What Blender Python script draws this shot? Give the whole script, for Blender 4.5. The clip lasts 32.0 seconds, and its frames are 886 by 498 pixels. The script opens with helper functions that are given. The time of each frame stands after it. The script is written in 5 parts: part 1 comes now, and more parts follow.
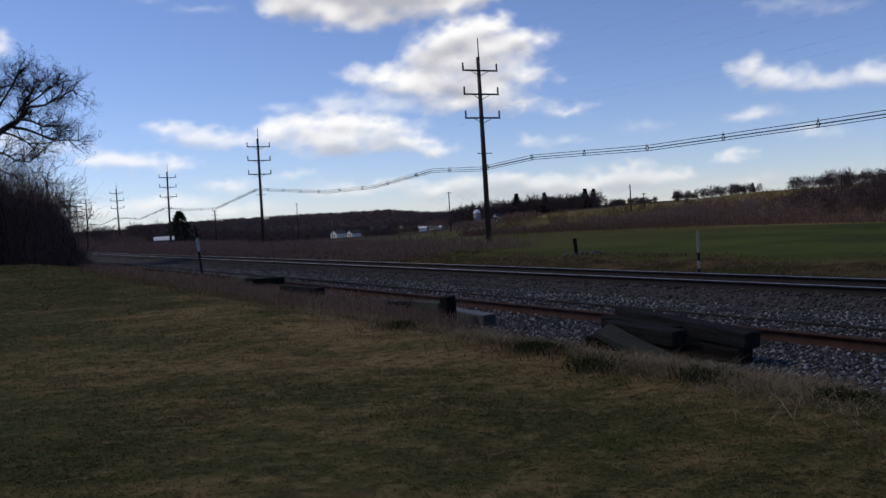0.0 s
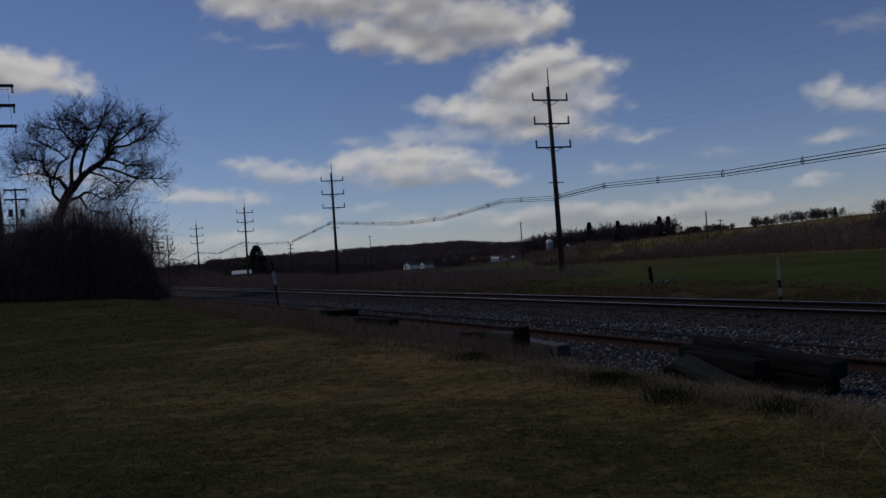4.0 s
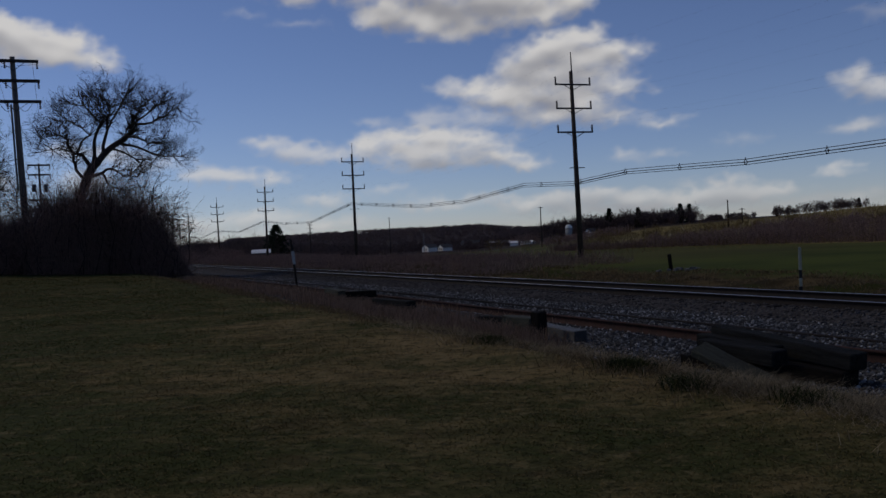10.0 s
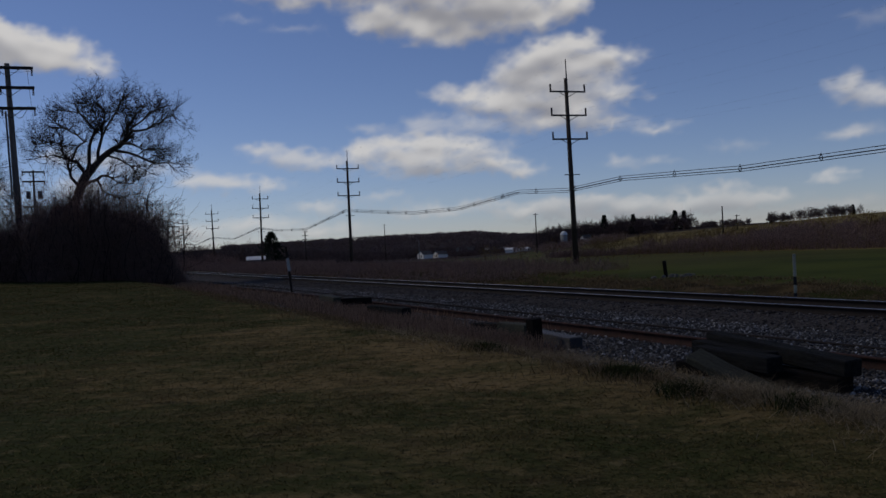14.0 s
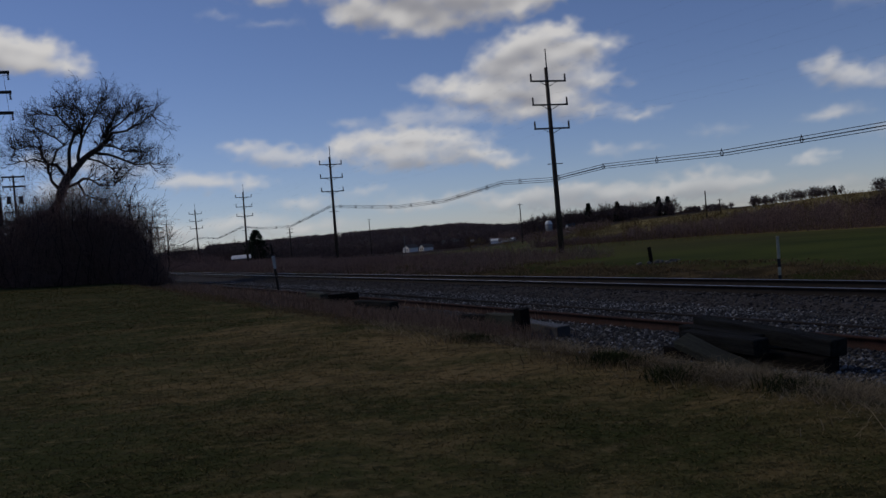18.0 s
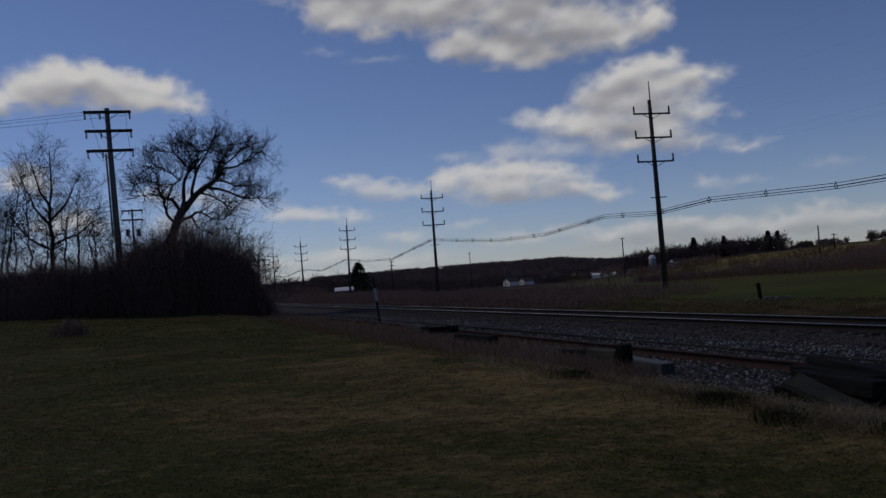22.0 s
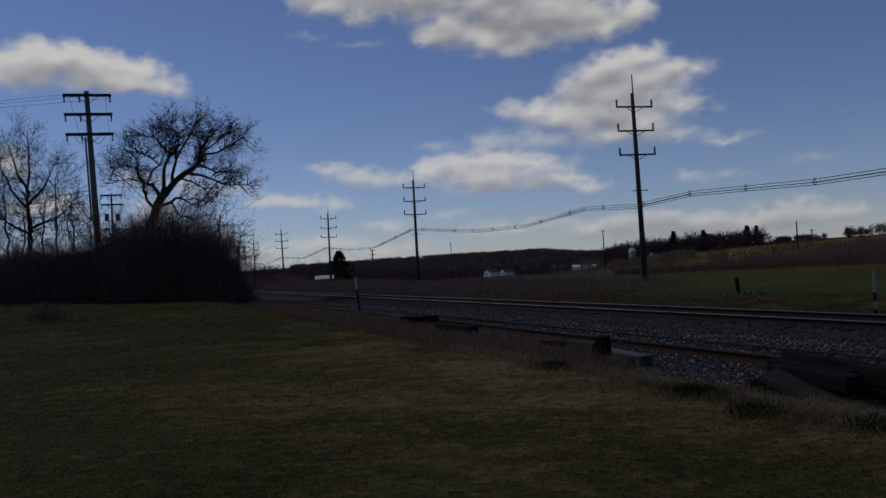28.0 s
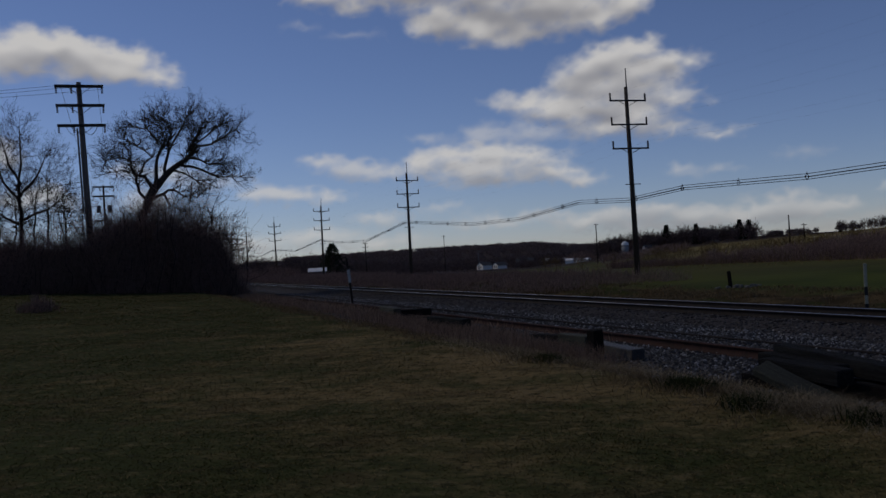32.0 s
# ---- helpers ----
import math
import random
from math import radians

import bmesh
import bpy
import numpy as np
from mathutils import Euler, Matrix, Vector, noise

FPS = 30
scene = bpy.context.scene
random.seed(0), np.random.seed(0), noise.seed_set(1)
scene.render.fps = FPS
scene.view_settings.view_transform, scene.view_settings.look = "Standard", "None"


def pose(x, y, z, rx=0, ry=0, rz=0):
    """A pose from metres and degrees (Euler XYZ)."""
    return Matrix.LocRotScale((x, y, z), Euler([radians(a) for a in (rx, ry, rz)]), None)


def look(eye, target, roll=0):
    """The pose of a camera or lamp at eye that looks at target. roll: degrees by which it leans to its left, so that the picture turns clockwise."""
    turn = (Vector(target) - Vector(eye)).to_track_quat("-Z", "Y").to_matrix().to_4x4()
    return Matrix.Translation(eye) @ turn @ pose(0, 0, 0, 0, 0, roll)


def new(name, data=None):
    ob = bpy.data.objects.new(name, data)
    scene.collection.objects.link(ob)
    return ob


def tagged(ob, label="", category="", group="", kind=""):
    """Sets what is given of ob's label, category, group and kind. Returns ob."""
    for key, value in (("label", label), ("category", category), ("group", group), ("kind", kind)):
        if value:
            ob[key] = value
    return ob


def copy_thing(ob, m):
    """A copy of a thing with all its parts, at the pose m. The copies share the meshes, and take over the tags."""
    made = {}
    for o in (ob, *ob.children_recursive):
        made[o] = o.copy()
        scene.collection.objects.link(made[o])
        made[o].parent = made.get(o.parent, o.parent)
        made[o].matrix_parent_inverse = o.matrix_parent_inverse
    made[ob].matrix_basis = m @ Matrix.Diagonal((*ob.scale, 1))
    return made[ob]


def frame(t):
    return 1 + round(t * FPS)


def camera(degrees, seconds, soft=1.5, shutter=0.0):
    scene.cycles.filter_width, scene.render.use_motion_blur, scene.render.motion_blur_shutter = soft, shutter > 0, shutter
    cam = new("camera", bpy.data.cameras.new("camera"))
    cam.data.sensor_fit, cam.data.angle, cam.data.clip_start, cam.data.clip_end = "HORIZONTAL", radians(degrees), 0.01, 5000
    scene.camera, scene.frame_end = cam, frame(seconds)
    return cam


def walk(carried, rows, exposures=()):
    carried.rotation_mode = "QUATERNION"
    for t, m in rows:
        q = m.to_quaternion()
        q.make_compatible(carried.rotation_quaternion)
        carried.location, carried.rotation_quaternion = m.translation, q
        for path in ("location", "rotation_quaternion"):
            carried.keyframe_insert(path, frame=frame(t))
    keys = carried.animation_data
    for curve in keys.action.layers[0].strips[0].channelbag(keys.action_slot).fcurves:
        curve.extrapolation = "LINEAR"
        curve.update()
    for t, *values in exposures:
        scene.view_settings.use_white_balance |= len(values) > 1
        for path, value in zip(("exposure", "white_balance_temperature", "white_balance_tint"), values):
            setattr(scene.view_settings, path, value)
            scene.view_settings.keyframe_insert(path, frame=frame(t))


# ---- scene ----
EXPOSURES = [(0.0, 0.54), (1.2, 0.36), (2.2, -0.1), (3.0, -0.43), (4.5, -0.5), (6.6, -0.52), (7.1, -0.5), (8.0, 0.18), (8.6, 0.1), (9.4, -0.12), (10.0, -0.28), (10.6, -0.34),
             (11.0, -0.36), (13.0, -0.29), (17.0, -0.33), (18.2, -0.27), (19.0, -0.35), (20.0, -0.42), (32.0, -0.43)]
cam = camera(53.01, 32.0, soft=1.5)
EYE = 1.6
walk(cam, [
    (0.0, pose(0, 0, EYE, 87.89, 3.31, -30.53)),
    (0.5, pose(0, 0, EYE, 87.18, 3.52, -29.96)),
    (1.0, pose(0, 0, EYE, 87.58, 4.53, -29.86)),
    (1.5, pose(0, 0, EYE, 88.39, 3.87, -29.12)),
    (2.0, pose(0, 0, EYE, 89.63, 4.41, -28.33)),
    (2.5, pose(0, 0, EYE, 90.43, 4.42, -28.73)),
    (3.0, pose(0, 0, EYE, 90.65, 4.47, -28.49)),
    (3.5, pose(0, 0, EYE, 90.63, 4.62, -27.75)),
    (4.0, pose(0, 0, EYE, 90.17, 4.16, -25.87)),
    (4.5, pose(0, 0, EYE, 89.48, 4.03, -24.67)),
    (6.5, pose(0, 0, EYE, 89.15, 3.58, -24.13)),
    (7.0, pose(0, 0, EYE, 87.76, 4.14, -26.62)),
    (7.5, pose(0, 0, EYE, 87.08, 3.44, -29.00)),
    (8.0, pose(0, 0, EYE, 87.55, 2.40, -27.70)),
    (8.5, pose(0, 0, EYE, 87.89, 2.79, -25.54)),
    (9.0, pose(0, 0, EYE, 89.37, 3.30, -24.53)),
    (9.5, pose(0, 0, EYE, 89.00, 3.38, -24.96)),
    (10.0, pose(0, 0, EYE, 89.15, 3.02, -24.65)),
    (10.5, pose(0, 0, EYE, 88.76, 3.33, -23.92)),
    (11.0, pose(0, 0, EYE, 88.62, 3.04, -24.55)),
    (11.5, pose(0, 0, EYE, 89.56, 2.93, -24.67)),
    (12.0, pose(0, 0, EYE, 89.97, 2.88, -24.70)),
    (12.5, pose(0, 0, EYE, 90.04, 3.08, -25.20)),
    (13.0, pose(0, 0, EYE, 89.57, 3.21, -24.89)),
    (13.5, pose(0, 0, EYE, 88.74, 3.50, -24.69)),
    (14.0, pose(0, 0, EYE, 89.57, 3.04, -24.96)),
    (14.5, pose(0, 0, EYE, 89.74, 3.09, -23.90)),
    (16.5, pose(0, 0, EYE, 90.22, 3.55, -23.60)),
    (17.0, pose(0, 0, EYE, 90.00, 3.45, -24.04)),
    (17.5, pose(0, 0, EYE, 88.57, 4.16, -26.46)),
    (18.0, pose(0, 0, EYE, 89.04, 4.78, -25.91)),
    (18.5, pose(0, 0, EYE, 89.37, 4.25, -25.62)),
    (19.0, pose(0, 0, EYE, 90.86, 4.12, -24.81)),
    (19.5, pose(0, 0, EYE, 91.37, 4.47, -24.01)),
    (20.0, pose(0, 0, EYE, 90.59, 4.39, -23.03)),
    (20.5, pose(0, 0, EYE, 91.43, 4.16, -23.08)),
    (21.0, pose(0, 0, EYE, 91.68, 3.75, -23.17)),
    (21.5, pose(0, 0, EYE, 92.29, 3.37, -20.41)),
    (22.0, pose(0, 0, EYE, 91.72, 4.34, -19.43)),
    (22.5, pose(0, 0, EYE, 90.60, 4.40, -19.66)),
    (23.0, pose(0, 0, EYE, 91.05, 4.52, -20.10)),
    (23.5, pose(0, 0, EYE, 91.75, 4.11, -20.28)),
    (24.0, pose(0, 0, EYE, 91.85, 4.14, -20.08)),
    (24.5, pose(0, 0, EYE, 91.57, 4.00, -20.07)),
    (25.0, pose(0, 0, EYE, 91.58, 3.88, -20.10)),
    (25.5, pose(0, 0, EYE, 91.44, 3.91, -20.02)),
    (27.5, pose(0, 0, EYE, 91.29, 3.86, -20.48)),
    (28.0, pose(0, 0, EYE, 90.98, 3.50, -20.67)),
    (28.5, pose(0, 0, EYE, 90.22, 2.87, -23.56)),
    (29.0, pose(0, 0, EYE, 90.86, 2.55, -26.14)),
    (29.5, pose(0, 0, EYE, 91.45, 2.18, -26.52)),
    (30.0, pose(0, 0, EYE, 91.57, 2.51, -23.05)),
    (30.5, pose(0, 0, EYE, 91.82, 2.05, -21.51)),
    (31.0, pose(0, 0, EYE, 91.81, 2.65, -20.51)),
    (31.5, pose(0, 0, EYE, 91.08, 2.56, -21.88)),
    (32.0, pose(0, 0, EYE, 90.50, 3.31, -21.12)),
], exposures=EXPOSURES)
# ---- world and sun ----
SUN_HEIGHT, SUN_HEADING = 42, 322
world = bpy.data.worlds.new("sky")
scene.world = world
world.use_nodes = True
wn = world.node_tree
sky = wn.nodes.new("ShaderNodeTexSky")
sky.sky_type = 'NISHITA'
sky.sun_disc = False
sky.sun_elevation, sky.sun_rotation = radians(SUN_HEIGHT), radians(SUN_HEADING)
sky.air_density, sky.dust_density, sky.ozone_density, sky.altitude = 1.0, 0.2, 1.5, 1800
tint = wn.nodes.new("ShaderNodeMixRGB")
tint.blend_type, tint.inputs[0].default_value, tint.inputs[2].default_value = 'MULTIPLY', 1.0, (0.88, 0.91, 1.17, 1)
wn.links.new(sky.outputs[0], tint.inputs[1])
wn.links.new(tint.outputs[0], wn.nodes["Background"].inputs[0])
wn.nodes["Background"].inputs[1].default_value = 0.067

sun = new("sun", bpy.data.lights.new("sun", 'SUN'))
sun.data.energy, sun.data.angle, sun.data.color = 0.85, radians(5), (1.0, 0.86, 0.64)
sun_way = Vector((math.sin(radians(SUN_HEADING)) * math.cos(radians(SUN_HEIGHT)),
                  math.cos(radians(SUN_HEADING)) * math.cos(radians(SUN_HEIGHT)), math.sin(radians(SUN_HEIGHT))))
sun.matrix_world = look(sun_way * 100, (0, 0, 0))


# ---- materials ----
class Nodes:
    """A material's node tree with short calls."""

    def __init__(self, name, rough=0.85, metal=0.0, gloss=0.25):
        self.m = bpy.data.materials.new(name)
        self.m.use_nodes = True
        self.t = self.m.node_tree
        self.b = self.t.nodes["Principled BSDF"]
        self.b.inputs["Roughness"].default_value = rough
        self.b.inputs["Metallic"].default_value = metal
        self.b.inputs["Specular IOR Level"].default_value = gloss

    def node(self, kind, **sets):
        n = self.t.nodes.new(kind)
        for k, v in sets.items():
            if k == "op":
                n.operation = v
            elif k == "blend":
                n.blend_type = v
            elif k == "interp":
                n.interpolation_type = v
        return n

    def link(self, a, b):
        self.t.links.new(a, b)

    def place(self):
        return self.node("ShaderNodeNewGeometry").outputs["Position"]

    def local(self):
        return self.node("ShaderNodeTexCoord").outputs["Object"]

    def noise(self, scale, detail=3.0, vec=None, rough=0.55):
        n = self.node("ShaderNodeTexNoise")
        n.inputs["Scale"].default_value = scale
        n.inputs["Detail"].default_value = detail
        n.inputs["Roughness"].default_value = rough
        self.link(vec if vec else self.place(), n.inputs["Vector"])
        return n.outputs["Fac"]

    def span(self, value, a, b, c=0.0, d=1.0):
        n = self.node("ShaderNodeMapRange", interp='SMOOTHSTEP')
        for i, v in zip((1, 2, 3, 4), (a, b, c, d)):
            n.inputs[i].default_value = v
        self.link(value, n.inputs[0])
        return n.outputs[0]

    def math(self, op, a, b):
        n = self.node("ShaderNodeMath", op=op)
        for i, v in enumerate((a, b)):
            if isinstance(v, (int, float)):
                n.inputs[i].default_value = v
            else:
                self.link(v, n.inputs[i])
        return n.outputs[0]

    def mix(self, fac, a, b):
        n = self.node("ShaderNodeMixRGB")
        for i, v in enumerate((fac, a, b)):
            if isinstance(v, tuple):
                n.inputs[i].default_value = (*v, 1)
            elif isinstance(v, (int, float)):
                n.inputs[i].default_value = v
            else:
                self.link(v, n.inputs[i])
        return n.outputs[0]

    def bump(self, height, strength=0.4, distance=0.02):
        n = self.node("ShaderNodeBump")
        n.inputs["Strength"].default_value = strength
        n.inputs["Distance"].default_value = distance
        self.link(height, n.inputs["Height"])
        self.link(n.outputs[0], self.b.inputs["Normal"])

    def colour(self, c):
        self.link(c, self.b.inputs["Base Color"])
        return self.m

    def leafy(self, c, share=0.45):
        """Thin blades: part of the light passes through."""
        self.link(c, self.b.inputs["Base Color"])
        through_light = self.node("ShaderNodeBsdfTranslucent")
        self.link(c, through_light.inputs[0])
        both = self.node("ShaderNodeMixShader")
        both.inputs[0].default_value = share
        self.link(self.b.outputs[0], both.inputs[1])
        self.link(through_light.outputs[0], both.inputs[2])
        self.link(both.outputs[0], self.t.nodes["Material Output"].inputs[0])
        return self.m


def plain(name, dark, light, scale, rough=0.85, metal=0.0, bump=0.3, distance=0.01, stretch=None, fine=8.0):
    """Two tones mixed by coarse and fine noise, with fine relief."""
    n = Nodes(name, rough, metal)
    vec = n.local()
    if stretch:
        s = n.node("ShaderNodeMapping")
        s.inputs["Scale"].default_value = stretch
        n.link(vec, s.inputs["Vector"])
        vec = s.outputs[0]
    a, b = n.noise(scale, 4, vec), n.noise(scale * fine, 3, vec)
    f = n.math("ADD", n.math("MULTIPLY", a, 0.6), n.math("MULTIPLY", b, 0.4))
    n.bump(b, bump, distance)
    return n.colour(n.mix(n.span(f, 0.3, 0.7), dark, light))


def per_piece(name, dark, light, rough=0.9, patch=0.0, patch_colour=(0.1, 0.1, 0.1), lo=0.45, hi=0.6, skew=1.0, leafy=0.0):
    """Tone by the piece, for leaves, stones and twigs joined in one mesh; patches of a second tone over the ground."""
    n = Nodes(name, rough, gloss=0.06)
    r = n.node("ShaderNodeNewGeometry").outputs["Random Per Island"]
    c = n.mix(n.math("POWER", r, skew), dark, light)
    if patch:
        c = n.mix(n.span(n.noise(patch, 4), lo, hi), c, patch_colour)
    return n.leafy(c, leafy) if leafy else n.colour(c)


def lawn_tone(n):
    """Dormant turf: broad green and straw patches, brown thin spots, drawn out along the mowing."""
    st = n.node("ShaderNodeMapping")
    st.inputs["Rotation"].default_value = (0, 0, radians(-28))
    st.vector_type = 'TEXTURE'
    st.inputs["Scale"].default_value = (1.4, 1.0, 1.0)
    n.link(n.place(), st.inputs["Vector"])
    v = st.outputs[0]
    xyz = n.node("ShaderNodeSeparateXYZ")
    n.link(n.place(), xyz.inputs[0])
    y = xyz.outputs[1]
    x = xyz.outputs[0]
    # more of the dark green near the camera and towards the far left
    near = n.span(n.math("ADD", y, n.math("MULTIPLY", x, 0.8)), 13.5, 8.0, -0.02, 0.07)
    far_left = n.span(n.math("SUBTRACT", y, n.math("MULTIPLY", x, 2.2)), -1, 21, 0.0, 0.14)
    broad = n.math("ADD", n.math("ADD", n.math("MULTIPLY", n.noise(0.42, 7, v, 0.65), 0.6), n.math("MULTIPLY", n.noise(2.6, 6, v, 0.7), 0.4)), n.math("ADD", near, far_left))
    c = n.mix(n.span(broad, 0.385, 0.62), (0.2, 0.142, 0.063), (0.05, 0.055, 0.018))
    c = n.mix(n.span(n.noise(1.3, 5, v, 0.65), 0.5, 0.72, 0.0, 0.75), c, (0.095, 0.064, 0.03))
    c = n.mix(n.span(n.noise(5.5, 4, v, 0.65), 0.5, 0.74, 0.0, 0.55), c, (0.22, 0.165, 0.08))
    return n.mix(n.span(n.noise(8.0, 4, v, 0.65), 0.5, 0.68, 0.0, 0.85), c, (0.036, 0.035, 0.015))


def grass_material():
    n = Nodes("grass_blades", 1.0, gloss=0.02)
    r = n.node("ShaderNodeNewGeometry").outputs["Random Per Island"]
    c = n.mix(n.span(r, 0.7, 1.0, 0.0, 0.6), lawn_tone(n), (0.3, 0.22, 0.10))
    return n.leafy(n.mix(n.span(r, 0.2, 0.0, 0.0, 0.2), c, (0.035, 0.03, 0.008)), 0.3)


def ground_material():
    n = Nodes("ground", 1.0, gloss=0.02)
    pos = n.place()
    xyz = n.node("ShaderNodeSeparateXYZ")
    n.link(pos, xyz.inputs[0])
    wob = n.math("MULTIPLY", n.math("SUBTRACT", n.noise(0.6, 4), 0.5), 1.6)
    x = n.math("ADD", xyz.outputs[0], wob)
    x2 = n.math("ADD", xyz.outputs[0], n.math("MULTIPLY", wob, 0.3))
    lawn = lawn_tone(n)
    # stone chippings
    cell = n.node("ShaderNodeTexVoronoi")
    cell.inputs["Scale"].default_value = 16
    n.link(pos, cell.inputs["Vector"])
    bw = n.node("ShaderNodeSeparateColor")
    n.link(cell.outputs["Color"], bw.inputs[0])
    stone = n.mix(bw.outputs[0], (0.03, 0.029, 0.029), (0.11, 0.105, 0.10))
    stone = n.mix(n.span(n.noise(0.7, 4), 0.45, 0.7), stone, (0.06, 0.052, 0.042))
    # shade of the backlit ballast shoulder put into a darker stone tone
    shaded_bed = n.mix(bw.outputs[1], (0.03, 0.027, 0.026), (0.085, 0.076, 0.07))
    ditch = n.mix(n.span(n.noise(1.3, 5), 0.35, 0.65), (0.034, 0.025, 0.012), (0.09, 0.064, 0.03))
    ditch = n.mix(n.span(n.noise(0.5, 4), 0.5, 0.62), ditch, (0.036, 0.04, 0.01))
    field = n.mix(n.span(n.noise(0.12, 4), 0.35, 0.65), (0.042, 0.054, 0.014), (0.074, 0.088, 0.018))
    field = n.mix(n.span(n.math("ADD", xyz.outputs[1], n.math("MULTIPLY", wob, 9)), 26, 46, 0.0, 0.5), field, (0.10, 0.078, 0.032))
    brush = n.mix(n.span(n.noise(0.15, 5), 0.35, 0.65), (0.085, 0.064, 0.036), (0.17, 0.12, 0.066))
    hill = n.mix(n.span(n.noise(0.02, 5), 0.4, 0.6), (0.15, 0.115, 0.045), (0.27, 0.21, 0.08))
    hill = n.mix(n.span(n.noise(0.16, 4), 0.55, 0.7), hill, (0.10, 0.07, 0.035))
    far = n.mix(n.span(n.noise(0.006, 4), 0.4, 0.6), (0.034, 0.025, 0.024), (0.05, 0.037, 0.033))
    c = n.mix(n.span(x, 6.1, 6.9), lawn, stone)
    c = n.mix(n.math("MULTIPLY", n.span(x2, 12.9, 13.5), n.span(x2, 18.2, 17.6)), c, shaded_bed)
    c = n.mix(n.span(x2, 17.8, 18.6), c, ditch)
    green = n.math("MULTIPLY", n.span(n.math("SUBTRACT", x, n.span(xyz.outputs[1], 42, 62, 0.0, 8.0)), 21.3, 22.3), n.span(n.math("ADD", xyz.outputs[1], n.math("MULTIPLY", wob, 6)), 165, 130))
    c = n.mix(n.span(x, 21.3, 22.3), c, brush)
    c = n.mix(green, c, field)
    c = n.mix(n.span(x, 47.5, 49), c, hill)
    valley = n.mix(n.span(n.noise(0.02, 5), 0.38, 0.62), (0.06, 0.068, 0.022), (0.11, 0.088, 0.042))
    side = n.math("SUBTRACT", xyz.outputs[1], n.math("MULTIPLY", xyz.outputs[0], 1.35))
    c = n.mix(n.math("MULTIPLY", n.span(side, -20, 40), n.span(x, 47.5, 49)), c, valley)
    length = n.node("ShaderNodeVectorMath", op='LENGTH')
    n.link(pos, length.inputs[0])
    c = n.mix(n.span(length.outputs["Value"], 330, 420), c, far)
    n.bump(n.math("ADD", n.noise(18, 4), n.math("MULTIPLY", n.noise(3, 3), 1.5)), 0.4, 0.025)
    return n.colour(c)


GROUND = ground_material()
GRASS = grass_material()
DRY = per_piece("dry_grass", (0.05, 0.037, 0.02), (0.21, 0.155, 0.085), 0.9, leafy=0.5)
STRAW = per_piece("straw", (0.055, 0.043, 0.026), (0.44, 0.35, 0.22), 0.9, leafy=0.45)
WEED = per_piece("dead_weeds", (0.075, 0.05, 0.038), (0.27, 0.185, 0.135), 0.9, leafy=0.4)
GREEN = per_piece("green_weeds", (0.015, 0.02, 0.006), (0.045, 0.052, 0.014), 0.8)
CHIPS = per_piece("stone_chips", (0.032, 0.032, 0.033), (0.36, 0.355, 0.345), 0.9, 0.8, (0.038, 0.036, 0.034), 0.5, 0.75, 4.2)
# loose stones of the main line bed, shoulder shade in their colour
SHADED_CHIPS = per_piece("shaded_chips", (0.026, 0.024, 0.023), (0.11, 0.1, 0.092), 0.85)
TWIG = per_piece("twigs", (0.012, 0.009, 0.008), (0.036, 0.026, 0.022), 0.9)
TWIG_RED = per_piece("red_brown_twigs", (0.11, 0.076, 0.068), (0.44, 0.3, 0.255), 0.9, leafy=0.45)
BRUSH = per_piece("dry_brush", (0.17, 0.118, 0.105), (0.48, 0.345, 0.285), 0.9, leafy=0.5)
GOLD = per_piece("golden_brush", (0.12, 0.085, 0.038), (0.34, 0.245, 0.11), 0.9, leafy=0.5)
FARWOOD = per_piece("far_wood", (0.075, 0.057, 0.057), (0.23, 0.17, 0.157), 0.95, leafy=0.5)
# distance haze put into a lighter twig colour for the ridge and valley woods
HAZY = per_piece("hazy_ridge_wood", (0.105, 0.078, 0.08), (0.25, 0.185, 0.175), 0.95, leafy=0.5)
NEEDLE = per_piece("needles", (0.008, 0.014, 0.008), (0.02, 0.032, 0.017), 0.8)
BARK = plain("bark", (0.018, 0.014, 0.012), (0.06, 0.048, 0.04), 3, 0.95, bump=0.8, distance=0.03, stretch=(3, 3, 0.6))
POLE_WOOD = plain("pole_wood", (0.03, 0.022, 0.018), (0.085, 0.065, 0.05), 2, 0.85, stretch=(4, 4, 0.3), bump=0.6)
POLE_GREY = plain("weathered_pole", (0.07, 0.062, 0.055), (0.17, 0.15, 0.13), 2, 0.9, stretch=(4, 4, 0.25), bump=0.6)
ARM = plain("dark_steel_arm", (0.02, 0.02, 0.022), (0.05, 0.05, 0.055), 5, 0.6, 0.3)
ARM_WOOD = plain("dark_crossarm", (0.02, 0.017, 0.015), (0.055, 0.045, 0.04), 4, 0.85)
PORCELAIN = plain("brown_insulator", (0.02, 0.015, 0.015), (0.06, 0.045, 0.045), 8, 0.4)
WIRE = plain("wire", (0.02, 0.02, 0.022), (0.045, 0.045, 0.05), 4, 0.55, 0.3)
TANK = plain("grey_tank", (0.06, 0.065, 0.07), (0.13, 0.135, 0.14), 3, 0.55, 0.2)
TIE = plain("old_tie", (0.007, 0.007, 0.007), (0.025, 0.025, 0.023), 3, 0.92, stretch=(6, 0.6, 6), bump=0.9, distance=0.02)
TIE_GREY = plain("weathered_tie", (0.02, 0.021, 0.014), (0.06, 0.06, 0.042), 3, 0.92, stretch=(6, 0.6, 6), bump=0.9, distance=0.02)
TIE_GLOSSY = plain("glossy_tie", (0.008, 0.008, 0.009), (0.026, 0.025, 0.027), 3, 0.58, stretch=(6, 0.6, 6), bump=0.9, distance=0.02)
